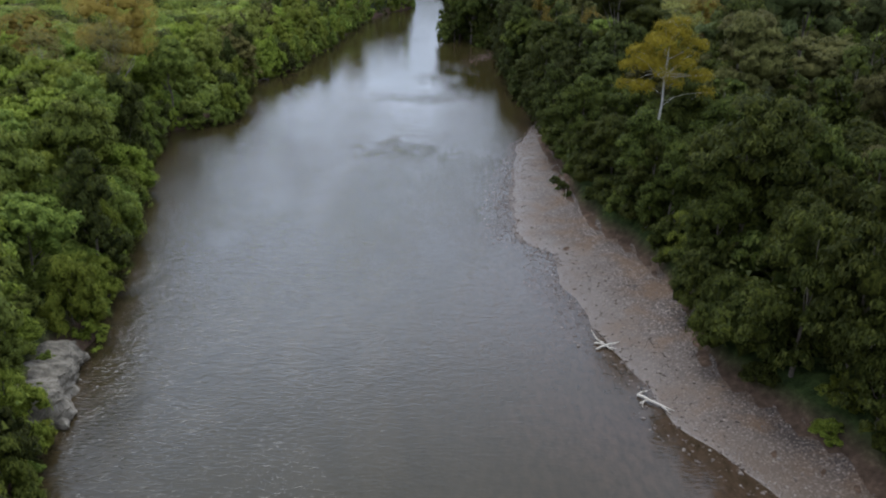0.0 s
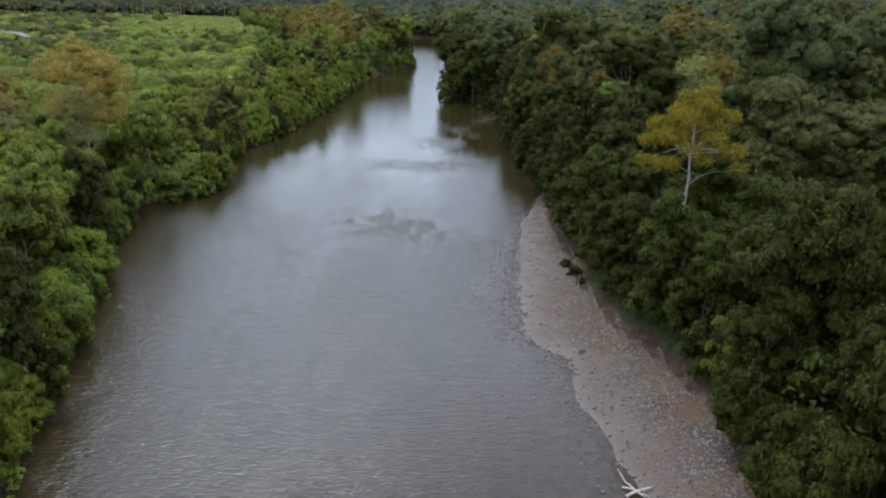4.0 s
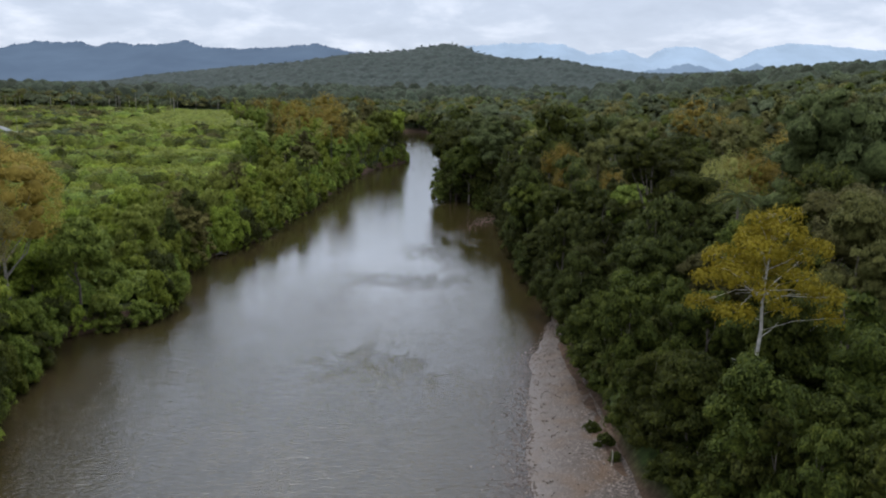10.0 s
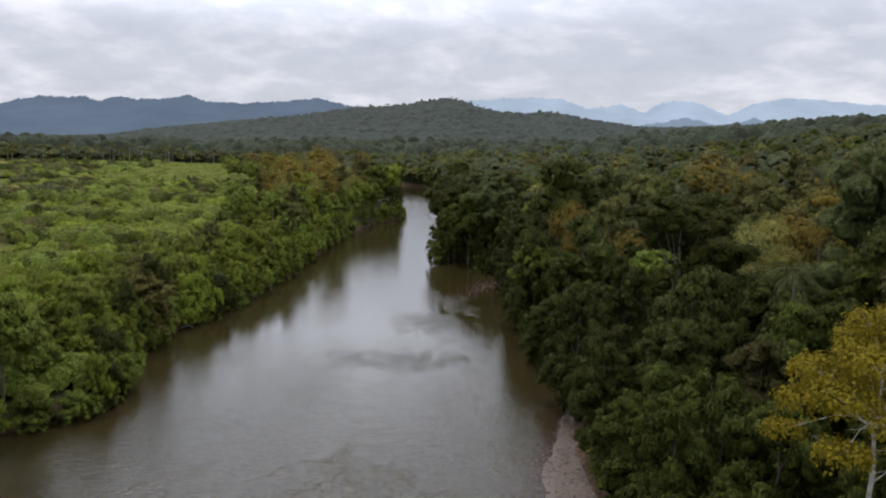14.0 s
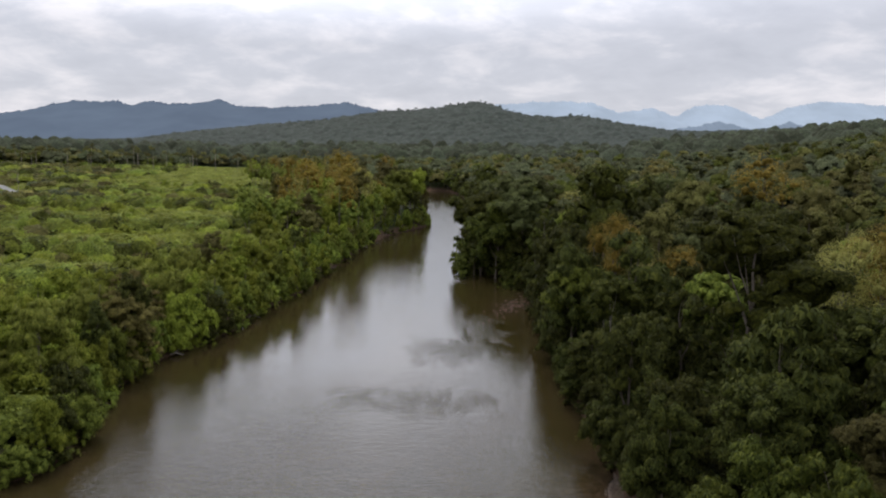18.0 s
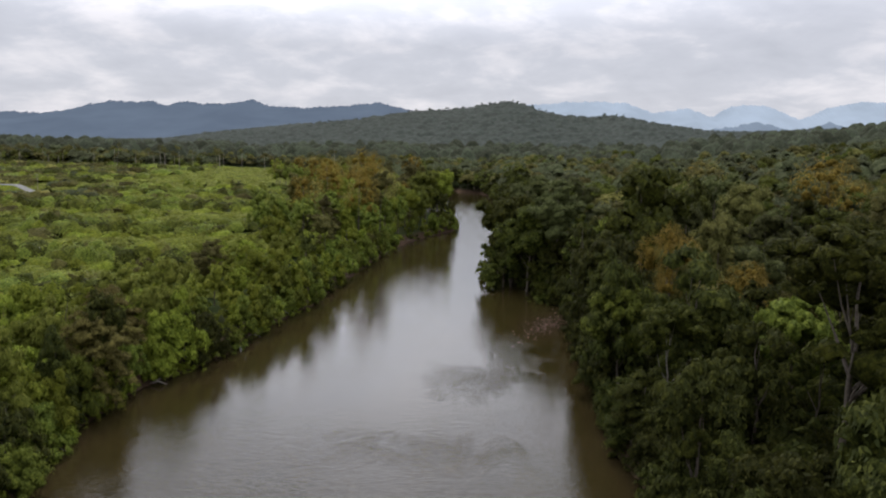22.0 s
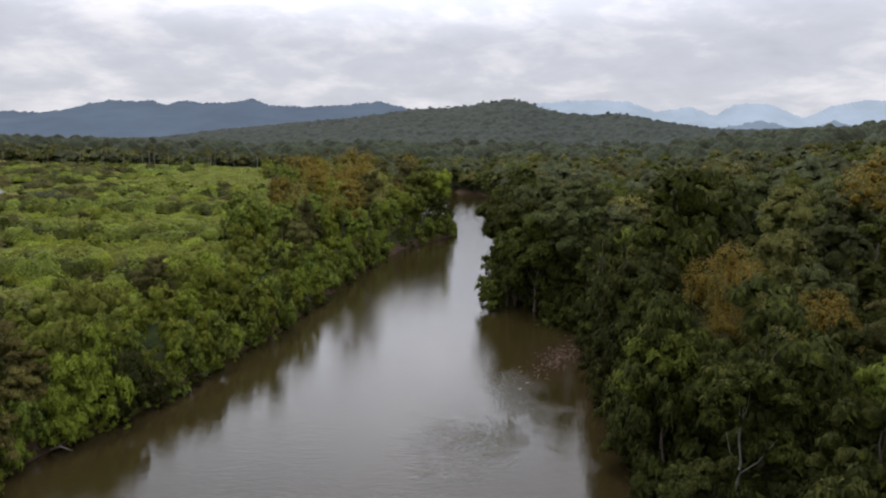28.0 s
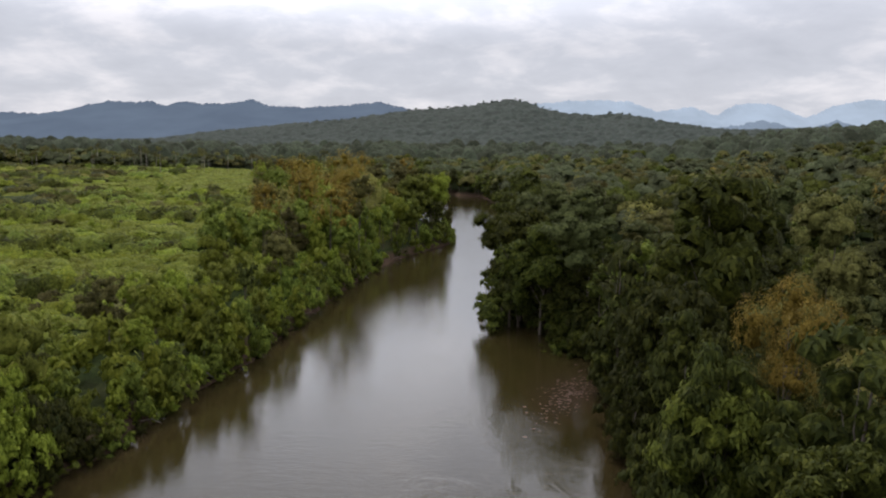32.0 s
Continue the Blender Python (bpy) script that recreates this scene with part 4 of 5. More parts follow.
def far_bend():
    """Trees that stand along the outer bank of the bend upstream."""
    bend = [(4, 500), (-1.5, 530), (-9, 566), (-28, 585), (-70, 595)]
    for (xa, ya), (xb, yb) in zip(bend, bend[1:]):
        n = int(math.hypot(xb - xa, yb - ya) / 4) + 1
        for k in range(n):
            u = k / n
            for back in (1.5, 6.5):
                k2 = str(rng.choice(["broadleaf", "vine", "feather", "glossy"]))
                plant(k2, xa + (xb - xa) * u + 0.7 * back + rng.normal(), ya + (yb - ya) * u + 0.7 * back + rng.normal(), rng.uniform(0.55, 0.75) if back < 3 else rng.uniform(0.7, 0.95), rng.uniform(0.8, 1.0), level=2)


far_bend()

# right bank forest
def forest_right():
    tries = 0
    while tries < 9000:
        tries += 1
        y = rng.uniform(18, 330)
        xr = float(bank_right(y)) + float(bar_width(y))
        x = xr + (4.6 if y < 130 else 3.0) + rng.random() ** 1.3 * 150
        if not allowed(x, y) or x > 150:
            continue
        d = nearness(x, y)
        edge = x - xr
        grow = (0.85 + 0.65 * rng.random() ** 1.5) if edge > 9 else 1.0
        r = (9.6 if edge > 9 else 6.4) * grow + 0.006 * d
        if not free(x, y, r * 1.15):
            continue
        if edge < 9:
            k = rng.choice(["broadleaf", "glossy", "vine", "round"], p=[0.50, 0.12, 0.36, 0.02])
            s = rng.uniform(0.75, 1.0) * (1.5 if k == "vine" and y > 135 else 1.15 if y > 135 else 1)
        else:
            k = rng.choice(["broadleaf", "olive", "feather", "glossy", "vine", "pale", "orange"], p=[0.25, 0.35, 0.13, 0.175, 0.05, 0.03, 0.015])
            s = 1.12 * grow
        # darker kinds here: shade of the near right bank put into leaf colour
        if 96 < y < 172 and x < 36 and k in ("glossy", "olive", "pale", "orange", "round"):
            k = "broadleaf" if rng.random() < 0.6 else "vine"
        if k == "broadleaf" and (y < 108 and rng.random() < 0.62 or y > 165 and rng.random() < 0.65):
            k = "glossy"
        if y < 95:
            s *= 0.85
        if 62 < y < 88 and x < 40:
            s *= 0.8
        if 90 < y < 112 and 36 < x < 48 and k == "glossy":
            k = "olive"
        placed.append((x, y, r))
        plant(str(k), x, y, s, (rng.uniform(0.66, 1.32) / grow ** 0.4 if edge > 12 else rng.uniform(0.9, 1.15)), "forest on the right bank")


forest_right()


def undergrowth():
    """Smaller plants that close the gaps between the trees."""
    for _ in range(700):
        y = rng.uniform(18, 200)
        left = rng.random() < 0.25
        xe = float(bank_left(y)) if left else float(bank_right(y)) + float(bar_width(y))
        x = xe - 2 - rng.random() * 60 if left else xe + 3 + rng.random() * 45
        if left and y > 135 or not allowed(x, y) or not free(x, y, 3.0):
            continue
        placed.append((x, y, 3.0))
        plant(str(rng.choice(["darkbush", "vine", "bush"], p=[0.08, 0.12, 0.8] if left else [0.6, 0.4, 0.0])), x, y, rng.uniform(0.8, 1.15), rng.uniform(0.9, 1.2), "undergrowth below the trees", level=1 if nearness(x, y) < 45 else 2)


# left bank trees
def forest_left():
    tries = 0
    while tries < 4000:
        tries += 1
        y = rng.uniform(16, 155)
        xl = float(bank_left(y))
        x = xl - 4.0 - rng.random() * 75
        if not allowed(x, y) or (y > 138 and x > -60):
            continue
        d = nearness(x, y)
        if not free(x, y, 5.6):
            continue
        k = rng.choice(["bright", "glossy", "pale"], p=[0.56, 0.34, 0.10])
        placed.append((x, y, 5.2))
        plant(str(k), x, y, rng.uniform(0.8, 1.1), rng.uniform(0.85, 1.1), "trees on the left bank")
    tries = 0
    while tries < 5000:
        tries += 1
        y = rng.uniform(140, 560)
        xl = float(bank_left(y))
        x = xl - 4.0 - rng.random() ** 1.2 * (16 if y < 300 else 34)
        d = nearness(x, y)
        if not free(x, y, 4.4 + 0.006 * d):
            continue
        if y < 290:
            k = rng.choice(["bush", "plume", "bright", "midbush", "olive"], p=[0.30, 0.24, 0.16, 0.27, 0.03])
            s = rng.uniform(0.95, 1.4) if k in ("bush", "plume", "darkbush") else rng.uniform(0.55, 0.8)
        else:
            k = rng.choice(["glossy", "bright", "olive", "orange", "pale", "bush"], p=[0.34, 0.28, 0.08, 0.07, 0.11, 0.12])
            s = rng.uniform(0.75, 1.1)
        placed.append((x, y, 4.2))
        plant(str(k), x, y, s, rng.uniform(1.0, 1.35), "plants along the left bank")


forest_left()
undergrowth()


# ---- far forest and flood plain growth ----
def tufts(name, label, category, spots, leaf, per, size, dome, seed, few=False, same=1):
    """Many small plants as one mesh: spots are rows of x, y, z, radius, height."""
    g = np.random.default_rng(seed)
    S = np.asarray(spots, float)
    n = len(S)
    d = unit(g.normal(size=(n, per, 3)))
    d[..., 2] = np.abs(d[..., 2]) * 1.1 - 0.12
    knot = unit(g.normal(size=(n, 9, 3)))
    knot[..., 2] = np.abs(knot[..., 2])
    d = unit(d + 1.1 * np.take_along_axis(knot, g.integers(0, 9, (n, per))[..., None].repeat(3, -1), 1))
    lump = 1 + 0.22 * np.sin(d[..., 0] * 4 + S[:, None, 0]) * np.sin(d[..., 1] * 5 + S[:, None, 1])
    rad = np.stack([S[:, 3], S[:, 3], S[:, 4]], 1)[:, None]
    P = S[:, None, :3] + d * rad * (lump * g.uniform(0.85, 1.08, (n, per)))[..., None]
    N = unit(d + (0.4 if size > 0.2 else 0.22) * g.normal(size=d.shape) + np.array([0, 0, 0.3]))
    sz = np.repeat(size * S[:, 3], per)
    parts = [leaves(g, P.reshape(-1, 3), N.reshape(-1, 3), sz, 0.75, 0.2, None, True)]
    ids = [np.zeros(n * per, int)]
    tone = np.repeat(g.random(n // same), same)
    tones = [np.repeat(tone, per * 3)]
    if dome:
        keep = np.where(ICO2_V[:, 2] > -0.35)[0]
        up = ICO2_V[keep]
        back = {k: i for i, k in enumerate(keep)}
        fc = np.array([[back[v] for v in f] for f in ICO2_F if all(v in back for v in f)])
        if few:
            ca, sa = math.cos(0.652), math.sin(0.652)
            turned = ICO_V @ np.array([[1, 0, 0], [0, ca, -sa], [0, sa, ca]])
            keep = np.where(turned[:, 2] > -0.6)[0]
            up = turned[keep]
            back = {k: i for i, k in enumerate(keep)}
            fc = np.array([[back[v] for v in f] for f in ICO_F if all(v in back for v in f)])
        bulge = 1 + 0.18 * np.sin(up[None, :, 0] * 4 + S[:, None, 0]) * np.sin(up[None, :, 1] * 5 + S[:, None, 1]) + (0.13 if few else 0.15) * g.normal(size=(n, len(up)))
        VV = S[:, None, :3] + up[None] * rad * dome * bulge[..., None]
        FF = (np.arange(n) * len(up))[:, None, None] + fc[None]
        parts.append((VV.reshape(-1, 3), FF.reshape(-1, 3)))
        tones.append(np.repeat(tone, len(up)))
        ids.append(np.ones(n * len(fc), int))
    V, F = merge(parts)
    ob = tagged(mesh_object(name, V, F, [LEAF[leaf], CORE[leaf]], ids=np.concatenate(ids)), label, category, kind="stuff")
    add_tone(ob, np.concatenate(tones))


def far_forest():
    """Forest beyond the near trees: every crown is a group of rounded masses, wide and flat-topped, of its own height and tone."""
    g = np.random.default_rng(11)
    kinds = {}
    for y0, y1, gap, lumps in ((100, 330, 8.6, 7), (330, 700, 8.8, 7), (700, 810, 9.6, 5)):
        for yy in np.arange(y0, y1, gap):
            half = 0.62 * (yy + 14) + 20
            for xx in np.arange(-half, half, gap):
                x, y = xx + g.uniform(-0.5, 0.5) * gap, yy + g.uniform(-0.5, 0.5) * gap
                if x > 0:
                    if y < 640 and not (x > float(bank_right(y)) + 3 or x < float(bank_left(y)) - 3):
                        continue
                    if y < 334 and x < 152:
                        continue
                else:
                    if y < 760 and y > 495 and x > float(bank_right(y)) + 3 and x > -112:
                        pass
                    elif y < 740 + 70 * float(wobble(x, y, 0.02)) and not (x < -150 - 0.32 * (y - 300) + 45 * float(wobble(x, y, 0.03)) and y > 330 and float(wobble(x, y, 0.045)) > -0.35):
                        if not (y > 560 and x > -60 and x < float(bank_left(y)) - 4):
                            continue
                    if y < 602 and float(bank_left(y)) - 4 < x < float(bank_right(y)) + 3:
                        continue
                    if y <= 495 and x > float(bank_left(y)) - 4:
                        continue
                if -275 < x < -190 and 410 < y < 475:
                    continue
                if y > 700 and x > 115:
                    continue
                scrub = x < -112 and y < 700
                h = g.uniform(4, 9) if scrub else g.uniform(7, 13) if x < 0 else g.uniform(9, 15) + 6 * g.random() ** 3
                r = gap * (0.5 + 0.42 * g.random()) * (0.72 if scrub else 1)
                z, u = float(ground_z(x, y)), g.random()
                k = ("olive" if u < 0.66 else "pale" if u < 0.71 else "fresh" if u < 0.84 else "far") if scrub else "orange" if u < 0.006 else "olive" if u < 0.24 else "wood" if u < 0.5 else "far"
                a, flat = g.uniform(0, 6.28), 0.88
                for j in range(lumps):
                    o = r * 0.62 * math.sqrt((j + 0.3) / lumps) * g.uniform(0.85, 1.15)
                    q = r * g.uniform(0.40, 0.58)
                    kinds.setdefault((k, lumps), []).append((x + o * math.cos(a + 2.4 * j), y + o * math.sin(a + 2.4 * j), z + 0.35 * q + g.uniform(0, 0.25) * h if scrub else z + g.uniform(0.2, 0.9) * h if y > 700 else z + h - flat * q - 0.5 * h * (o / r) ** 2 - g.uniform(0, 0.12) * h, q, flat * q))
    say = {"far": "distant green rainforest canopy", "olive": "olive crowns in the distant canopy", "wood": "dark green crowns in the far canopy", "orange": "rust coloured crowns scattered in the canopy", "pale": "pale scrub on the rise beyond the plain", "fresh": "fresh green scrub beyond the plain"}
    for (k, lumps), rows in kinds.items():
        tufts("forest_canopy", say[k], "forest", rows, k, 10, 0.30, 0.92, 21, True, lumps)


far_forest()


def canopy_sheet(label, leaf, x0, x1, y0, y1, step, gap, low, high, dome, seed, wooded):
    """Closed canopy far off: one sheet whose every crown is a dome of its own height and tone, open where there is no forest."""
    g = np.random.default_rng(seed)
    X, Y = np.meshgrid(np.arange(x0, x1, step), np.arange(y0, y1, step * 1.3))
    i, j = np.floor(X / gap).astype(int), np.floor(Y / gap).astype(int)
    i0, j0 = i.min() - 1, j.min() - 1
    shape = (j.max() - j0 + 2, i.max() - i0 + 2)
    tx, ty = g.uniform(0.05, 0.95, shape), g.uniform(0.05, 0.95, shape)
    th, tr, tt = low + (high - low) * g.random(shape) ** 1.7, gap * g.uniform(0.62, 1.0, shape), g.random(shape)
    top, tone = np.full(X.shape, -99.0), np.zeros(X.shape)
    for dj in (-1, 0, 1):
        for di in (-1, 0, 1):
            a, b = j - j0 + dj, i - i0 + di
            d = np.hypot(X - (i + di + tx[a, b]) * gap, Y - (j + dj + ty[a, b]) * gap) / tr[a, b]
            v = th[a, b] - dome * d ** 2
            tone = np.where(v > top, tt[a, b], tone)
            top = np.maximum(top, v)
    top = (np.maximum(top, 0.45 * low) + 0.45 * g.normal(size=X.shape)) * np.clip((Y - y0) / 60, 0.08, 1)
    mask = wooded(X, Y)
    V = np.stack([X, Y, ground_z(X, Y) + np.where(mask, top, -0.5)], -1).reshape(-1, 3)
    n, m = X.shape[1], X.shape[0]
    q = (np.arange(m - 1)[:, None] * n + np.arange(n - 1)[None]).ravel()
    F = np.stack([q, q + 1, q + n + 1, q + n], 1)
    F = F[mask.ravel()[F].any(1)]
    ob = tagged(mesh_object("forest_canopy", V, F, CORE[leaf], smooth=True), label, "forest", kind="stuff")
    add_tone(ob, tone.ravel())


def beyond_plain(X, Y):
    left = (X > bank_right(np.minimum(Y, 600)) + 3) & (X > -112) & (Y < 760)
    rise = (X < -150 - 0.32 * (Y - 300) + 45 * wobble(X, Y, 0.03)) & (wobble(X, Y, 0.045) > -0.35)
    return (X > 0) | left | rise | (Y > 740 + 70 * wobble(X, Y, 0.02)) | (X > -60)


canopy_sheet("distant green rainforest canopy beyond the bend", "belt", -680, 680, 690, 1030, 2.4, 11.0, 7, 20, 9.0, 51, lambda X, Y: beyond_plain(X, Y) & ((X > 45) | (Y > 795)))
canopy_sheet("forest over the distant hill, haze put into its green", "hill", -1010, 1010, 1020, 1560, 3.0, 8.5, 6, 11, 4.5, 52, lambda X, Y: X < 1e9)


def crest_trees():
    """Single trees that stand up along the skyline of the hill."""
    g = np.random.default_rng(53)
    rows = []
    for _ in range(85):
        x, y = g.uniform(-330, 300), g.uniform(1455, 1515)
        q = g.uniform(1.6, 3.6)
        rows.append((x, y, float(ground_z(x, y)) + g.uniform(7.5, 11.5), q, q * g.uniform(0.7, 1.1)))
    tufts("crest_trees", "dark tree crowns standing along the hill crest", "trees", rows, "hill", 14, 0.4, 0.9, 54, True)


crest_trees()


def understory():
    """Low shaded growth on the forest floor of both banks."""
    g = np.random.default_rng(14)
    for name, label, leaf, x0, x1, y0, y1, gap in (("forest_floor_growth", "dark shaded growth on the forest floor", "deep", 0, 152, 120, 334, 4.6), ("forest_edge_growth", "green shaded growth behind the gravel bar", "wood", 0, 100, 12, 120, 4.4), ("bank_growth", "green low growth below the left bank trees", "mid", -150, -20, 14, 158, 4.4)):
        rows = []
        for yy in np.arange(y0, y1, gap):
            for xx in np.arange(x0, x1, gap):
                x, y = xx + g.uniform(-0.5, 0.5) * gap, yy + g.uniform(-0.5, 0.5) * gap
                if allowed(x, y) and land(x, y, 2.6) and (x > 0 or not 42 < y < 54 or x < -36) and math.hypot(x - 26.3, y - 91) > 3:
                    rows.append((x, y, float(ground_z(x, y)) + 0.5, gap * g.uniform(0.55, 0.95), g.uniform(1.6, 4.6)))
        tufts(name, label, "undergrowth", rows, leaf, 40, 0.19, 0.9, 33, True)


understory()


def outer_forest():
    """Forest on both sides of the start, beyond the trees near the river."""
    g = np.random.default_rng(15)
    rows = {"wood": [], "mid": [], "olive": []}
    for yy in np.arange(-90, 150, 9.0):
        for xx in np.arange(-190, 200, 9.0):
            x, y = xx + g.uniform(-4, 4), yy + g.uniform(-4, 4)
            if abs(x) < 0.62 * (y + 14) + 22 and y > 8 or not land(x, y, 5):
                continue
            h, r, a = g.uniform(8, 15), g.uniform(4.5, 6.5), g.uniform(0, 6.28)
            k = ("wood" if x > 0 else "mid") if g.random() < 0.7 else "olive"
            for j in range(3):
                rows[k].append((x + 0.45 * r * math.cos(a + 2.1 * j), y + 0.45 * r * math.sin(a + 2.1 * j), float(ground_z(x, y)) + h * g.uniform(0.4, 0.6), 0.65 * r, h * g.uniform(0.4, 0.5)))
    for k, label in (("wood", "lush green forest beyond the gravel bar"), ("mid", "mid green forest behind the left bank"), ("olive", "olive trees scattered in the riverside forest")):
        tufts("riverside_forest", label, "forest", rows[k], k, 17, 0.23, 0.9, 35, True)


outer_forest()


def plain_growth():
    g = np.random.default_rng(12)
    kinds = {"lime": [], "fresh": [], "mid": [], "wood": [], "olive": []}
    for y0, y1, gap in ((150, 300, 4.0), (300, 460, 5.4), (460, 760, 8.0)):
        for yy in np.arange(y0, y1, gap):
            half = 0.62 * (yy + 14) + 10
            for xx in np.arange(-half, -20, gap):
                x, y = xx + g.uniform(-0.5, 0.5) * gap, yy + g.uniform(-0.5, 0.5) * gap
                if x > float(bank_left(y)) - 14 or (y > 600 and x > float(bank_left(min(y, 560))) - 30):
                    continue
                if -262 < x < -196 and 420 < y < 475:
                    continue
                band = math.sin(0.105 * y + 0.014 * x + 2.2 * float(wobble(x, y, 0.02))) + 0.45 * float(wobble(x, y, 0.09)) + 0.2 * g.normal()
                swell = 1.0 + 0.5 * float(wobble(x, y * 1.5, 0.13))
                r = gap * g.uniform(0.5, 0.95)
                z = float(ground_z(x, y))
                if y > 515 and x > -230:
                    kinds["lime"].append((x, y, z + 0.1, r, g.uniform(0.8, 1.5)))
                elif band > 0.62:
                    kinds["mid" if g.random() < 0.62 else "wood"].append((x, y, z + 0.6, r * 1.05, g.uniform(2.4, 4.8)))
                elif band < -0.25:
                    kinds["lime"].append((x, y, z + 0.1, r, swell * g.uniform(1.0, 2.2)))
                else:
                    kinds["olive" if g.random() < (0.16 if x > -110 else 0.42) else "fresh"].append((x, y, z + 0.2, r, swell * g.uniform(1.4, 3.4)))
    for k in kinds:
        tufts("flood_plain_growth", {"lime": "yellow-green tall grass on the flood plain", "fresh": "fresh green scrub on the flood plain", "mid": "dark green hedges across the flood plain", "wood": "dark creepers along old field edges", "olive": "brownish olive scrub scattered over the plain"}[k], "scrub", kinds[k], k, 50, 0.17, 0.92, 31, True)


plain_growth()


def field_bushes():
    """Scattered bushes and small trees over the flood plain, thicker along old field edges."""
    for _ in range(2600):
        y = 150 + 420 * rng.random() ** 1.2
        x = float(bank_left(y)) - 14 - rng.random() * 260
        edge = math.sin(0.105 * y + 0.014 * x + 2.2 * float(wobble(x, y, 0.02))) - 0.2
        if -262 < x < -196 and 420 < y < 475 or not allowed(x, y) or rng.random() > (0.42 if edge > 0.35 else 0.04) or not free(x, y, 3.5):
            continue
        placed.append((x, y, 3.5))
        k = str(rng.choice(["bush", "plume", "midbush", "olive", "woodbush"], p=[0.34, 0.26, 0.26, 0.08, 0.06]))
        plant(k, x, y, rng.uniform(0.3, 0.45) if k == "olive" else rng.uniform(0.5, 0.95), rng.uniform(0.65, 0.95), level=2)


field_bushes()

join_far_trees()


# ---- single plants and small things ----
def yellow_tree():
    """A tall half-bare tree with flat sprays of yellow leaves on a white trunk."""
    g = np.random.default_rng(77)
    root = tagged(new("tree"), "tall yellow-leaved tree with a smooth white trunk", "tree")
    root.location = (26.3, 91, float(ground_z(26.3, 91)) - 0.2)
    P = [(0, 0, 0), (0.08, 0, 4), (-0.08, 0.1, 8), (0.12, 0, 11.5), (0.02, 0.1, 14), (0.2, 0, 17.5), (0.25, 0.1, 20)]
    mesh_object("trunk", *tube(P, [0.22, 0.18, 0.155, 0.13, 0.095, 0.05, 0.02], 8), BARK_PALE, root, "smooth white bark", smooth=True)
    lobes = []
    for k in range(27):
        a = k * 2.4 + g.uniform(-0.3, 0.3)
        u = (k + 0.5) / 24
        rr = 5.1 * math.sqrt(u) * g.uniform(0.85, 1.08)
        zz = 13.6 + 7.6 * (1 - min(1, rr / 5.6) ** 1.35) - g.uniform(0, 1.6) * (1 if k > 6 else 0.2)
        if k > 22:
            rr, zz = g.uniform(3.0, 4.8), g.uniform(12.8, 14.4)
        lobes.append((0.4 + rr * math.cos(a), rr * math.sin(a), zz, g.uniform(0.8, 1.55)))
        s = g.uniform(0.58, 0.86)
        b = np.array([0.3 * s, 0, 20 * s])
        b[2] = min(18.0, max(12.2 + 0.12 * k, zz - 0.5 * rr - 0.6))
        if k > 22:
            b[2] = zz - g.uniform(0.8, 1.5)
        b[0] = 0.008 * b[2]
        e = np.array(lobes[-1][:3])
        mid = b * 0.5 + e * 0.5 + np.array([0, 0, 0.05 * rr]) + g.normal(size=3) * 0.15
        r1 = 0.026 if k > 22 else 0.034 if k % 3 else 0.05
        parts = [tube([b, b * 0.7 + mid * 0.3, mid, mid * 0.4 + e * 0.6, e], [r1, r1 * 0.9, r1 * 0.7, r1 * 0.5, r1 * 0.25], 5)]
        limb = mesh_object("limb", *merge(parts), BARK_PALE, root, smooth=True)
        for _ in range(3):
            q = e + g.normal(size=3) * (1.0, 1.0, 0.3)
            mesh_object("twig", *tube([mid * 0.5 + e * 0.5, (e + q) / 2 + (0, 0, 0.1), q], [r1 * 0.4, r1 * 0.3, r1 * 0.12], 4), BARK_PALE, limb, smooth=True)
    for bx, bz, ex, ez in ((0.1, 8.6, -1.9, 9.0), (0.2, 11.0, 1.6, 12.0)):
        mesh_object("limb", *tube([(bx, 0, bz), ((bx + ex) / 2, 0.2, (bz + ez) / 2 - 0.1), (ex, 0.4, ez)], [0.045, 0.032, 0.012], 5), BARK_PALE, root, smooth=True)
    mesh_object("crown", *lobe_crown(g, lobes, 1900, 8, 0.22, 0.62, 0.75, 0.15, 0.0, -0.3, 0.36)[:2], LEAF["yellow"], root, "sparse yellow sprays of leaves")


yellow_tree()
for kind, x, y, sc, tl in (("darkbush", 16.6, 99.5, 0.26, 0.8), ("darkbush", 16.0, 103, 0.22, 0.9), ("darkbush", 16.9, 96.5, 0.2, 0.8), ("bush", 28.3, 43.4, 0.45, 0.8), ("bush", 29.8, 45.0, 0.42, 0.7), ("bush", 27.0, 42.0, 0.34, 0.8), ("darkbush", 24.6, 48.5, 0.45, 0.9), ("midbush", -32.4, 44.0, 0.62, 0.8), ("midbush", -33.2, 47.5, 0.66, 0.75), ("bush", -34.0, 50.5, 0.6, 0.8), ("midbush", -34.6, 53.4, 0.7, 0.8), ("midbush", -29.6, 45.6, 0.24, 0.9), ("midbush", -31.0, 50.0, 0.22, 0.9)):
    plant(kind, x, y, sc, tl, "small plants on the gravel" if x > 0 else "bushes above the rock face", sink=0.05)


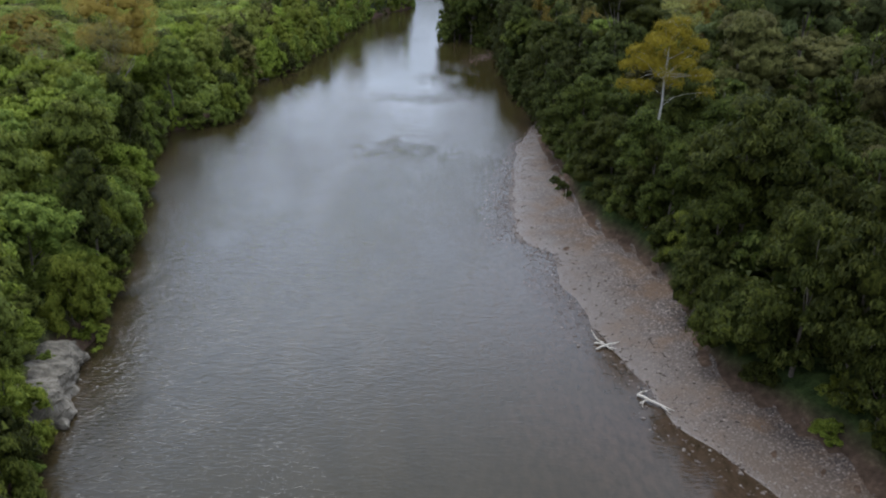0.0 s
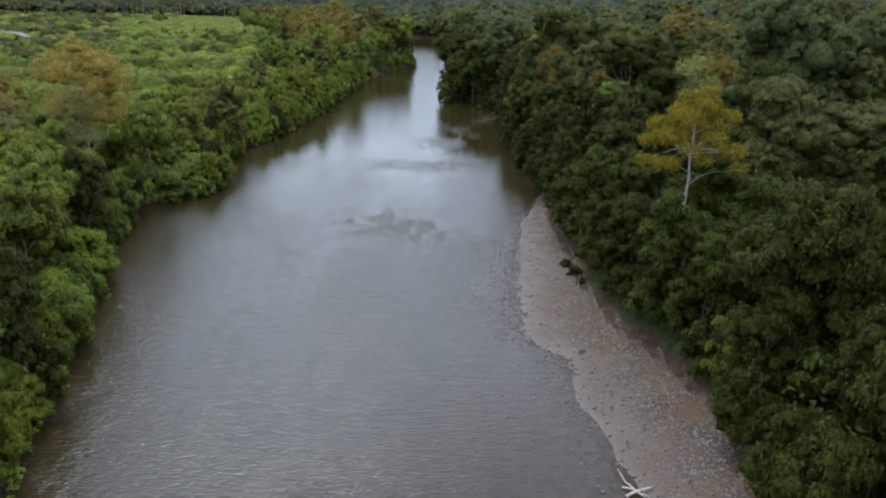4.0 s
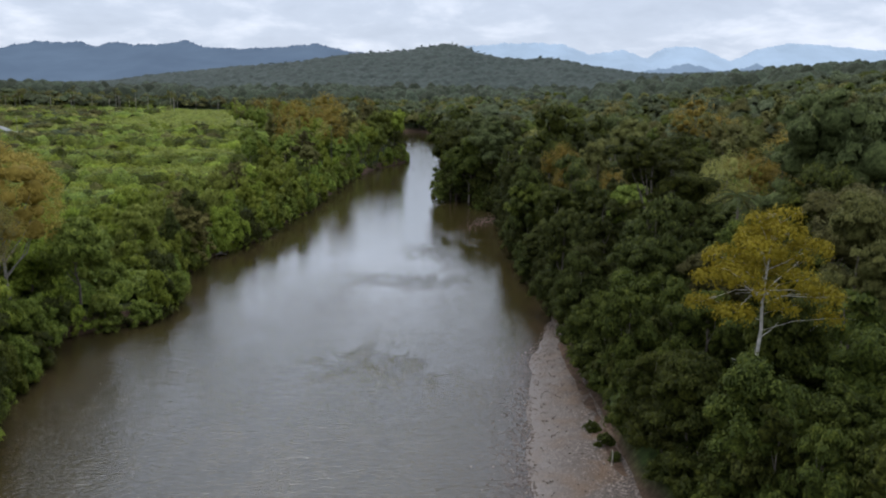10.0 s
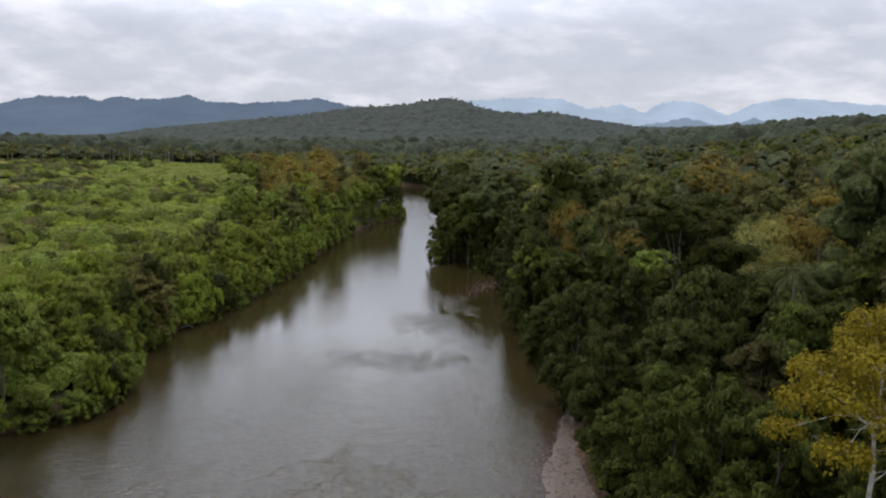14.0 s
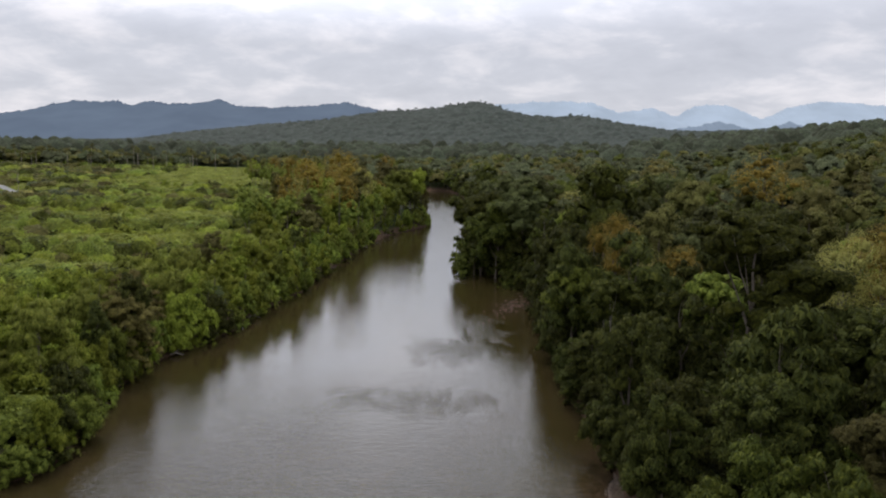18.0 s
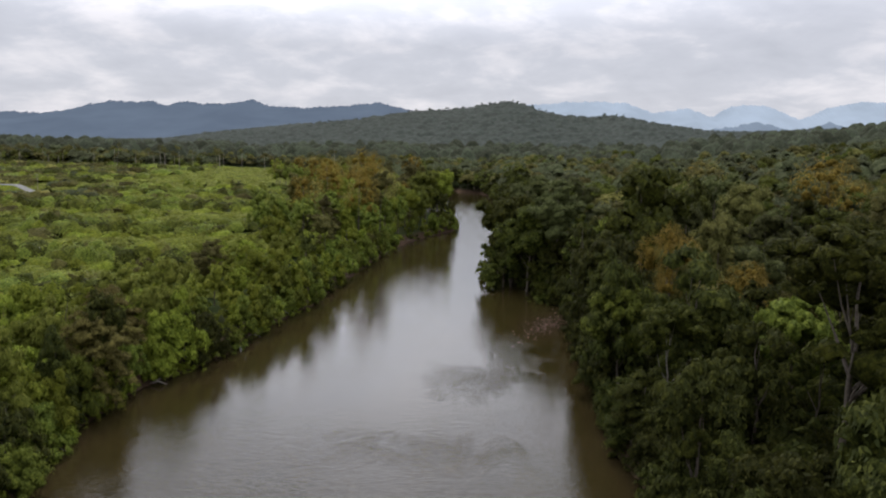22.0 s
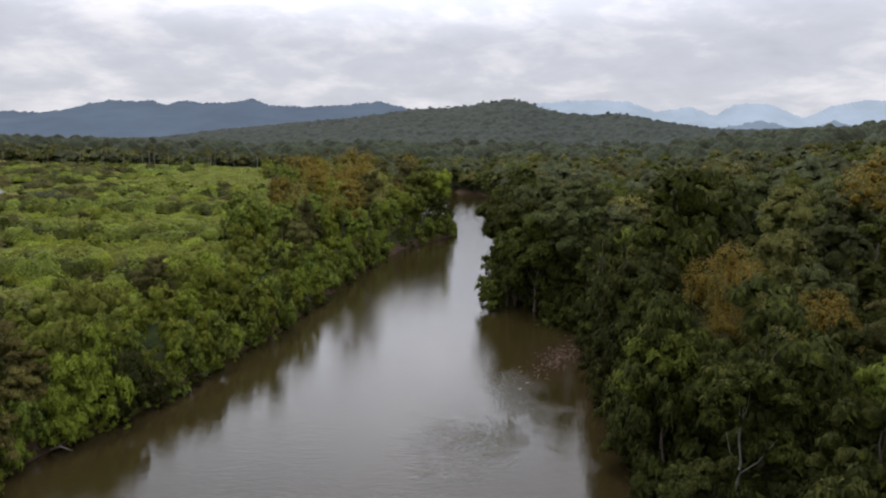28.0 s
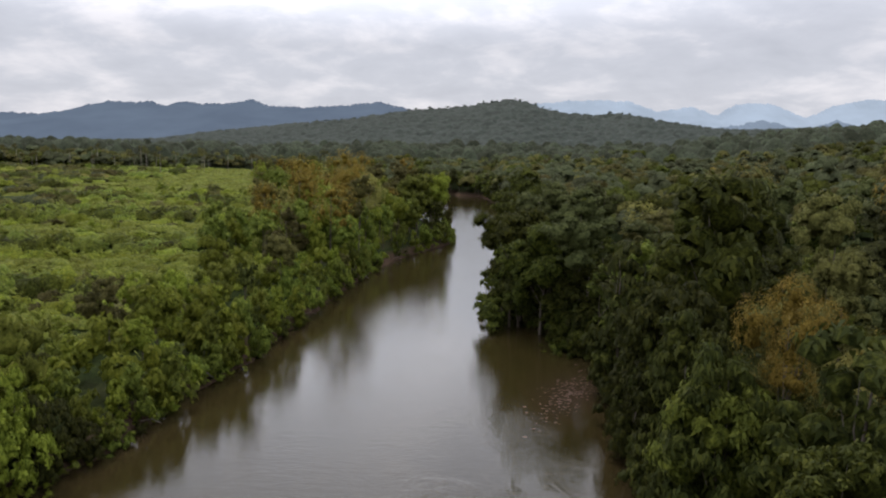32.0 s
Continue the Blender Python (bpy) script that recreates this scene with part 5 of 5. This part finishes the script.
def palm(x, y, h, size):
    g = np.random.default_rng(int(x * 7 + y))
    root = tagged(new("palm"), "grey-green palm with long arching fronds in the forest", "palm")
    root.location = (x, y, float(ground_z(x, y)) - 0.2)
    mesh_object("trunk", *tube([(0, 0, 0), (0.1, 0, h * 0.35), (0.05, 0.1, h * 0.7), (0, 0, h)], [0.24, 0.18, 0.16, 0.14], 7), BARK, root, smooth=True)
    for k in range(17):
        a, lift = k * 2.4, 1.15 - 0.085 * k
        d = np.array([math.cos(a), math.sin(a), 0])
        L = size * g.uniform(0.85, 1.1)
        C = [np.array([0, 0, h]) + d * L * t * math.cos(lift * (1 - 0.4 * t)) + np.array([0, 0, 1]) * L * (t * math.sin(lift) - 0.75 * t * t) for t in np.linspace(0, 1, 12)]
        frond = mesh_object("frond", *tube(C, np.linspace(0.035, 0.008, 12), 3), LEAF["blue"], root)
        pts, tang = np.array(C), np.gradient(np.array(C), axis=0)
        idx = np.repeat(np.linspace(1.5, 11, 26), 2)
        p = np.stack([np.interp(idx, range(12), pts[:, i]) for i in range(3)], 1)
        tg = unit(np.stack([np.interp(idx, range(12), tang[:, i]) for i in range(3)], 1))
        side = unit(np.cross(tg, (0, 0, 1))) * np.where(np.arange(52) % 2, 1, -1)[:, None]
        along = unit(side + 0.6 * tg)
        ln = size * 0.19 * np.sin(np.interp(idx, (0, 11), (0.5, 2.8)))
        blades = leaves(g, p + along * ln[:, None] * 0.5, unit(np.cross(along, tg) * np.where(np.arange(52) % 2, -1, 1)[:, None] + 0.1 * g.normal(size=p.shape)), ln, 0.13, 0.35, along * 3)
        mesh_object("fringe", *blades, LEAF["blue"], frond)


palm(37.0, 126.0, 17.3, 3.5)
palm(52, 172, 15.0, 4.5)


def banana(x, y, size):
    root = tagged(new("banana_plant"), "banana plant with broad pale green leaves on the plain", "banana plant", "banana plants")
    root.location = (x, y, float(ground_z(x, y)) - 0.1)
    mesh_object("stem", *tube([(0, 0, 0), (0.05, 0, size * 0.5), (0, 0, size)], [0.18, 0.15, 0.09], 6), BARK_PALE, root, smooth=True)
    for k in range(8):
        a, lift = k * 2.4, 1.2 - 0.12 * k
        d, n = np.array([math.cos(a), math.sin(a), 0]), 8
        t = np.linspace(0, 1, n)[:, None]
        C = np.array([0, 0, size]) + d * size * 0.8 * t + np.array([0, 0, 1]) * size * 0.8 * (t * math.sin(lift) - 0.9 * t * t)
        side = np.array([-d[1], d[0], 0]) * (0.30 * np.sin(np.pi * np.clip(0.08 + 0.92 * t, 0, 1)) + 0.01)
        V = np.concatenate([C - side + (0, 0, 0.06), C, C + side + (0, 0, 0.06)])
        F = [f for i in range(n - 1) for b in (0, n) for f in ((b + i, b + i + 1, b + n + i + 1), (b + i, b + n + i + 1, b + n + i))]
        mesh_object("leaf", V, np.array(F), LEAF["lime"], root)


for bx, by, bs in ((-97, 262, 2.6), (-101, 266, 2.9), (-106, 263, 2.5), (-92, 268, 2.4), (-112, 270, 2.8), (-86, 258, 2.2), (-118, 266, 2.5)):
    banana(bx, by, bs)


def driftwood(label, x, y, turn, limbs, bark=DEADWOOD):
    """A bleached snag: limbs are rows of start, bend, end and thickness."""
    root = tagged(new("driftwood"), label, "driftwood", "driftwood on the gravel")
    root.matrix_basis = pose(x, y, max(float(ground_z(x, y)), 0) + 0.06, 0, 0, turn)
    for a, b, c, r in limbs:
        P = [np.array(a), np.array(a) * 0.5 + np.array(b) * 0.5 + (0, 0.03, 0.02), np.array(b), np.array(b) * 0.4 + np.array(c) * 0.6 + (0.02, -0.04, 0), np.array(c)]
        mesh_object("limb", *tube(P, [r, r * 0.95, r * 0.85, r * 0.65, r * 0.3], 7), bark, root, smooth=True)


driftwood("bleached forked driftwood lying across the water's edge", 14.4, 56.4, 0, [
    ((-0.9, -0.5, 0.0), (0.1, 0.0, 0.18), (1.3, 0.5, 0.25), 0.11), ((-0.9, 0.6, 0.0), (-0.2, 0.1, 0.2), (0.5, -0.7, 0.05), 0.09),
    ((-0.1, 0.1, 0.15), (-0.6, 1.2, 0.1), (-0.9, 2.4, 0.35), 0.06), ((0.3, -0.3, 0.1), (0.5, -0.8, 0.3), (0.6, -1.2, 0.5), 0.04)])
driftwood("pale branching driftwood log stranded on the gravel", 16.0, 47.6, -20, [
    ((-0.9, 0.7, 0.1), (0.2, 0.0, 0.2), (2.0, -0.6, 0.1), 0.12), ((-0.9, 0.7, 0.15), (-0.5, 0.95, 0.35), (-0.2, 1.0, 0.5), 0.07),
    ((-0.6, -0.3, 0.0), (-0.1, 0.1, 0.15), (0.5, 0.2, 0.2), 0.06), ((0.7, -0.1, 0.2), (1.2, -0.6, 0.2), (1.8, -1.0, 0.05), 0.06), ((-0.2, 0.3, 0.2), (-0.4, -0.5, 0.1), (-0.3, -1.0, 0.02), 0.04)])
driftwood("thin grey stick standing in the gravel", 16.4, 95.5, 10, [((0, 0, -0.1), (0.05, 0.05, 0.6), (0.0, 0.1, 1.5), 0.06)])
driftwood("fallen grey branch poking from the leafy bank", -41.6, 181, 20, [((-0.5, 0, 0.2), (0.5, -0.3, 0.5), (1.6, -0.6, 0.1), 0.10), ((0.2, -0.1, 0.4), (0.8, 0.3, 0.8), (1.2, 0.5, 1.3), 0.05)], BARK_GREY)
driftwood("fallen branch hanging into the water from the bank", -36.2, 222, 0, [((-0.8, 0.3, 0.6), (0.3, 0, 0.5), (1.5, -0.5, -0.1), 0.11), ((0.1, 0, 0.5), (0.6, 0.5, 0.8), (1.2, 0.6, 0.9), 0.05)], BARK_GREY)


for sy, st in ((206, 15), (239, -20), (262, 30), (301, 0), (158, 10), (331, 25)):
    driftwood("pale dead branch sticking out of the leafy bank", float(bank_left(sy)) + 0.2, sy, st, [((-1.0, 0.1, 0.5), (0.2, 0.0, 0.7), (1.3, -0.3, 0.1 + 0.01 * abs(st)), 0.06), ((0.0, 0.0, 0.65), (0.5, 0.4, 0.9), (0.8, 0.6, 1.3), 0.035)], BARK_GREY)


def dead_snag():
    root = tagged(new("dead_tree"), "broken white dead tree leaning out of dark foliage", "dead tree")
    x, y = 31.5, 46.5
    z = float(ground_z(x, y))
    root.location = (x, y, z - 0.2)
    mesh_object("trunk", *tube([(0, 0, 0), (0.1, 0, 2), (-0.3, -0.2, 3.8), (-1.2, -0.7, 4.9), (-2.4, -1.1, 5.2), (-2.7, -1.0, 6.2)], [0.2, 0.17, 0.15, 0.13, 0.11, 0.05], 7), DEADWOOD, root, smooth=True)
    mesh_object("branch", *tube([(-0.3, -0.2, 3.8), (-0.6, 0.6, 5.6), (-1.6, 1.0, 7.0), (-2.0, 1.1, 8.2)], [0.08, 0.06, 0.045, 0.02], 5), DEADWOOD, root, smooth=True)


dead_snag()


def stones():
    """Loose stones over the gravel bar and in its shallows, one mesh."""
    g = np.random.default_rng(9)
    parts = []
    for k in range(5200):
        y = g.uniform(20, 142)
        w = float(bar_width(y))
        if k % 2 == 0 and 74 < y < 112:
            x = float(bank_right(y)) + 0.4 - abs(g.normal()) * 1.5
            s = g.uniform(0.05, 0.15)
        else:
            x = float(bank_right(y)) + g.uniform(-0.4, 1.0) * (w if w > 0.6 else 0.6)
            s = 0.045 + 0.11 * g.random() ** 4
        z = max(float(ground_z(x, y)) + 0.05, -0.02)
        parts.append((ICO_V * (s * g.uniform(0.8, 1.3), s * g.uniform(0.8, 1.3), s * 0.6) * g.uniform(0.8, 1.15, (len(ICO_V), 1)) + (x, y, z + 0.1 * s), ICO_F))
    V, F = merge(parts)
    tagged(mesh_object("loose_stones", V, F, stone_material()), "rounded grey and tan river stones", "stones", kind="stuff")
    parts = []
    for k in range(330):
        y = 223 + 5.0 * g.normal()
        x = 11.6 + 1.5 * g.normal() + 0.36 * (y - 223)
        s = g.uniform(0.07, 0.19)
        parts.append((ICO_V * (s * g.uniform(0.8, 1.8), s, s * 0.5) * g.uniform(0.8, 1.2, (len(ICO_V), 1)) + (x, y, -0.02), ICO_F))
    V, F = merge(parts)
    tagged(mesh_object("reef_stones", V, F, bark_material("red_silted_stone", (0.045, 0.024, 0.015), (0.105, 0.060, 0.040), 1.5)), "reddish stones breaking the surface of the shallows", "stones", kind="stuff")


stones()


def bar_stones():
    """The larger stones of the bar, each on its own."""
    g = np.random.default_rng(19)
    bar = bpy.data.objects["gravel_bar"]
    shapes = []
    mat = stone_material()
    for k in range(5):
        ob = mesh_object("stone", ICO2_V * (1, g.uniform(0.7, 1.2), 0.55) * g.uniform(0.85, 1.12, (len(ICO2_V), 1)), ICO2_F, mat, bar, smooth=True)
        shapes.append(ob.data)
        ob.matrix_basis = pose(13.8 + 0.5 * k, 60 + 9 * k, float(ground_z(13.8 + 0.5 * k, 60 + 9 * k)) + 0.08) @ Matrix.Diagonal((0.16, 0.16, 0.16, 1))
    for k in range(170):
        y = g.uniform(38, 128)
        x = float(bank_right(y)) + g.uniform(-0.5, 0.8) * float(bar_width(y)) * g.random()
        size = 0.08 + 0.11 * g.random() ** 2.5
        ob = new("stone", shapes[k % 5])
        ob.parent = bar
        ob.matrix_basis = pose(x, y, max(float(ground_z(x, y)) + 0.05, 0.0) + 0.2 * size, 0, 0, g.uniform(0, 360)) @ Matrix.Diagonal((size, size, size, 1))


bar_stones()


def bank_outcrop():
    """A pale rock face that the river has bared in the left bank, stepped and undercut."""
    m, nt, b = material("weathered_rock", 0.85)
    big, fine = noise_node(nt, 0.9, 6, 0.65), noise_node(nt, 5.0, 6, 0.7)
    c = ramp_node(nt, big.outputs[0], [(0.34, (0.050, 0.040, 0.026)), (0.5, (0.14, 0.115, 0.082)), (0.68, (0.30, 0.26, 0.20))])
    nt.links.new(mixed(nt, 0.3, c, ramp_node(nt, fine.outputs[0], [(0.35, (0.035, 0.035, 0.020)), (0.65, (0.26, 0.23, 0.18))])), b.inputs["Base Color"])
    bump(nt, b, fine.outputs[0], 0.8, 0.12)
    ys, us = np.linspace(42.2, 54.6, 70), np.linspace(0, 1, 22)
    Y, U = np.meshgrid(ys, us)
    end = smooth01((Y - 42.2) / 1.6) * smooth01((54.6 - Y) / 1.6)
    rise = np.minimum(U / 0.72, 1.0)
    Z = -0.5 + (2.5 + 0.5 * wobble(Y, 0 * Y, 0.9)) * rise * (0.35 + 0.65 * end) + (0.12 * wobble(Y, 5 * U, 2.1) + 0.1 * wobble(Y, 9 * U, 6.0)) * end
    X = bank_left(Y) + 0.95 * end - 0.9 * rise - 3.2 * np.clip((U - 0.72) / 0.28, 0, 1) + (0.35 * wobble(Y, 4 * U, 1.3) + 0.22 * wobble(Y, 9 * U, 3.7) + 0.12 * wobble(Y, 14 * U, 8.0)) * end + 0.22 * np.sin(9 * U + 0.7 * Y) * end * (U < 0.75)
    V = np.stack([X, Y, Z], -1).reshape(-1, 3)
    n = len(ys)
    q = (np.arange(len(us) - 1)[:, None] * n + np.arange(n - 1)[None]).ravel()
    tagged(mesh_object("rock_outcrop", V, np.stack([q, q + n, q + n + 1, q + 1], 1), m), "pale weathered rock face exposed in the river bank", "rock")
    g = np.random.default_rng(46)
    for x, y, k in ((-27.2, 43.6, 0.55), (-28.6, 47.4, 0.42), (-29.9, 51.8, 0.5)):
        V = ICO2_V * (0.9 * k, 1.5 * k, 1.0 * k) * (1 + 0.22 * np.sin(ICO2_V * 3.1 + k).sum(1, keepdims=True) / 2) * g.uniform(0.9, 1.1, (len(ICO2_V), 1))
        ob = tagged(mesh_object("boulder", V, ICO2_F, m), "tan boulder at the foot of the rock face", "rock", "rocks in the left bank")
        ob.matrix_basis = pose(x, y, 0.25 * k, 0, 0, 40 * k * y)


bank_outcrop()


def roadside():
    m, nt, b = material("worn_asphalt", 0.85)
    n = noise_node(nt, 0.8, 6)
    nt.links.new(ramp_node(nt, n.outputs[0], [(0.3, (0.14, 0.14, 0.14)), (0.7, (0.22, 0.22, 0.215))]), b.inputs["Base Color"])
    ts = np.linspace(0, 1, 40)
    C = np.stack([-222 - 80 * ts, 452 + 10 * np.sin(ts * 3) - 30 * ts], 1)
    D = unit(np.gradient(C, axis=0))
    S = np.stack([-D[:, 1], D[:, 0]], 1) * 3.2
    lift = ground_z(C[:, 0], C[:, 1])
    up = 3.0 * smooth01(ts / 0.12)
    rows = [np.c_[C + k * S, lift + h] for k, h in ((3.0, -0.4), (1.35, up), (-1.35, up), (-3.0, -0.4))]
    q = np.arange(39)
    F = np.concatenate([np.stack([q + a, q + 1 + a, q + 41 + a, q + 40 + a], 1) for a in (0, 40, 80)])
    tagged(mesh_object("embankment", np.concatenate(rows), F, CORE["fresh"]), "low grassy embankment under the road", "embankment", kind="structure")
    rows = [np.c_[C + k * S, lift + h] for k, h in ((1.0, up - 0.1), (1.0, up + 0.12), (-1.0, up + 0.12), (-1.0, up - 0.1))]
    tagged(mesh_object("road", np.concatenate(rows), F, m), "grey road on a low embankment", "road", kind="structure")
    for px, py in ((-226, 462), (-242, 452)):
        root = tagged(new("utility_pole"), "slim grey utility pole beside the road", "utility pole", "utility poles")
        root.location = (px, py, float(ground_z(px, py)))
        mesh_object("pole", *tube([(0, 0, -0.3), (0, 0, 4), (0, 0, 8.5)], [0.14, 0.12, 0.09], 8), BARK_GREY, root, smooth=True)
        mesh_object("crossarm", *tube([(-0.9, 0, 8), (0, 0, 8.02), (0.9, 0, 8)], [0.05, 0.06, 0.05], 4), BARK_GREY, root)


roadside()


def bare_trunks():
    """A far stand of pale bare trunks at the edge of the plain."""
    g = np.random.default_rng(41)
    for _ in range(34):
        x, y = -270 + 62 * g.normal(), g.uniform(680, 745)
        h = g.uniform(11, 19)
        root = tagged(new("bare_tree"), "pale bare-stemmed tree at the edge of the far forest", "tree", "bare stems beyond the plain")
        root.location = (x, y, float(ground_z(x, y)) - 0.2)
        mesh_object("trunk", *tube([(0, 0, 0), (0.2, 0, h * 0.5), (0.1, 0.2, h)], [0.24, 0.19, 0.08], 5), BARK_GREY, root, smooth=True)
        lob = [(g.normal() * 1.2, g.normal() * 1.2, h * g.uniform(0.82, 1.02), g.uniform(1.0, 2.0)) for _ in range(3)]
        mesh_object("crown", *lobe_crown(g, lob, 22, 4, 0.9, 1.2, 0.6, 0.2, 0.7)[:2], LEAF["olive"], root)


bare_trunks()
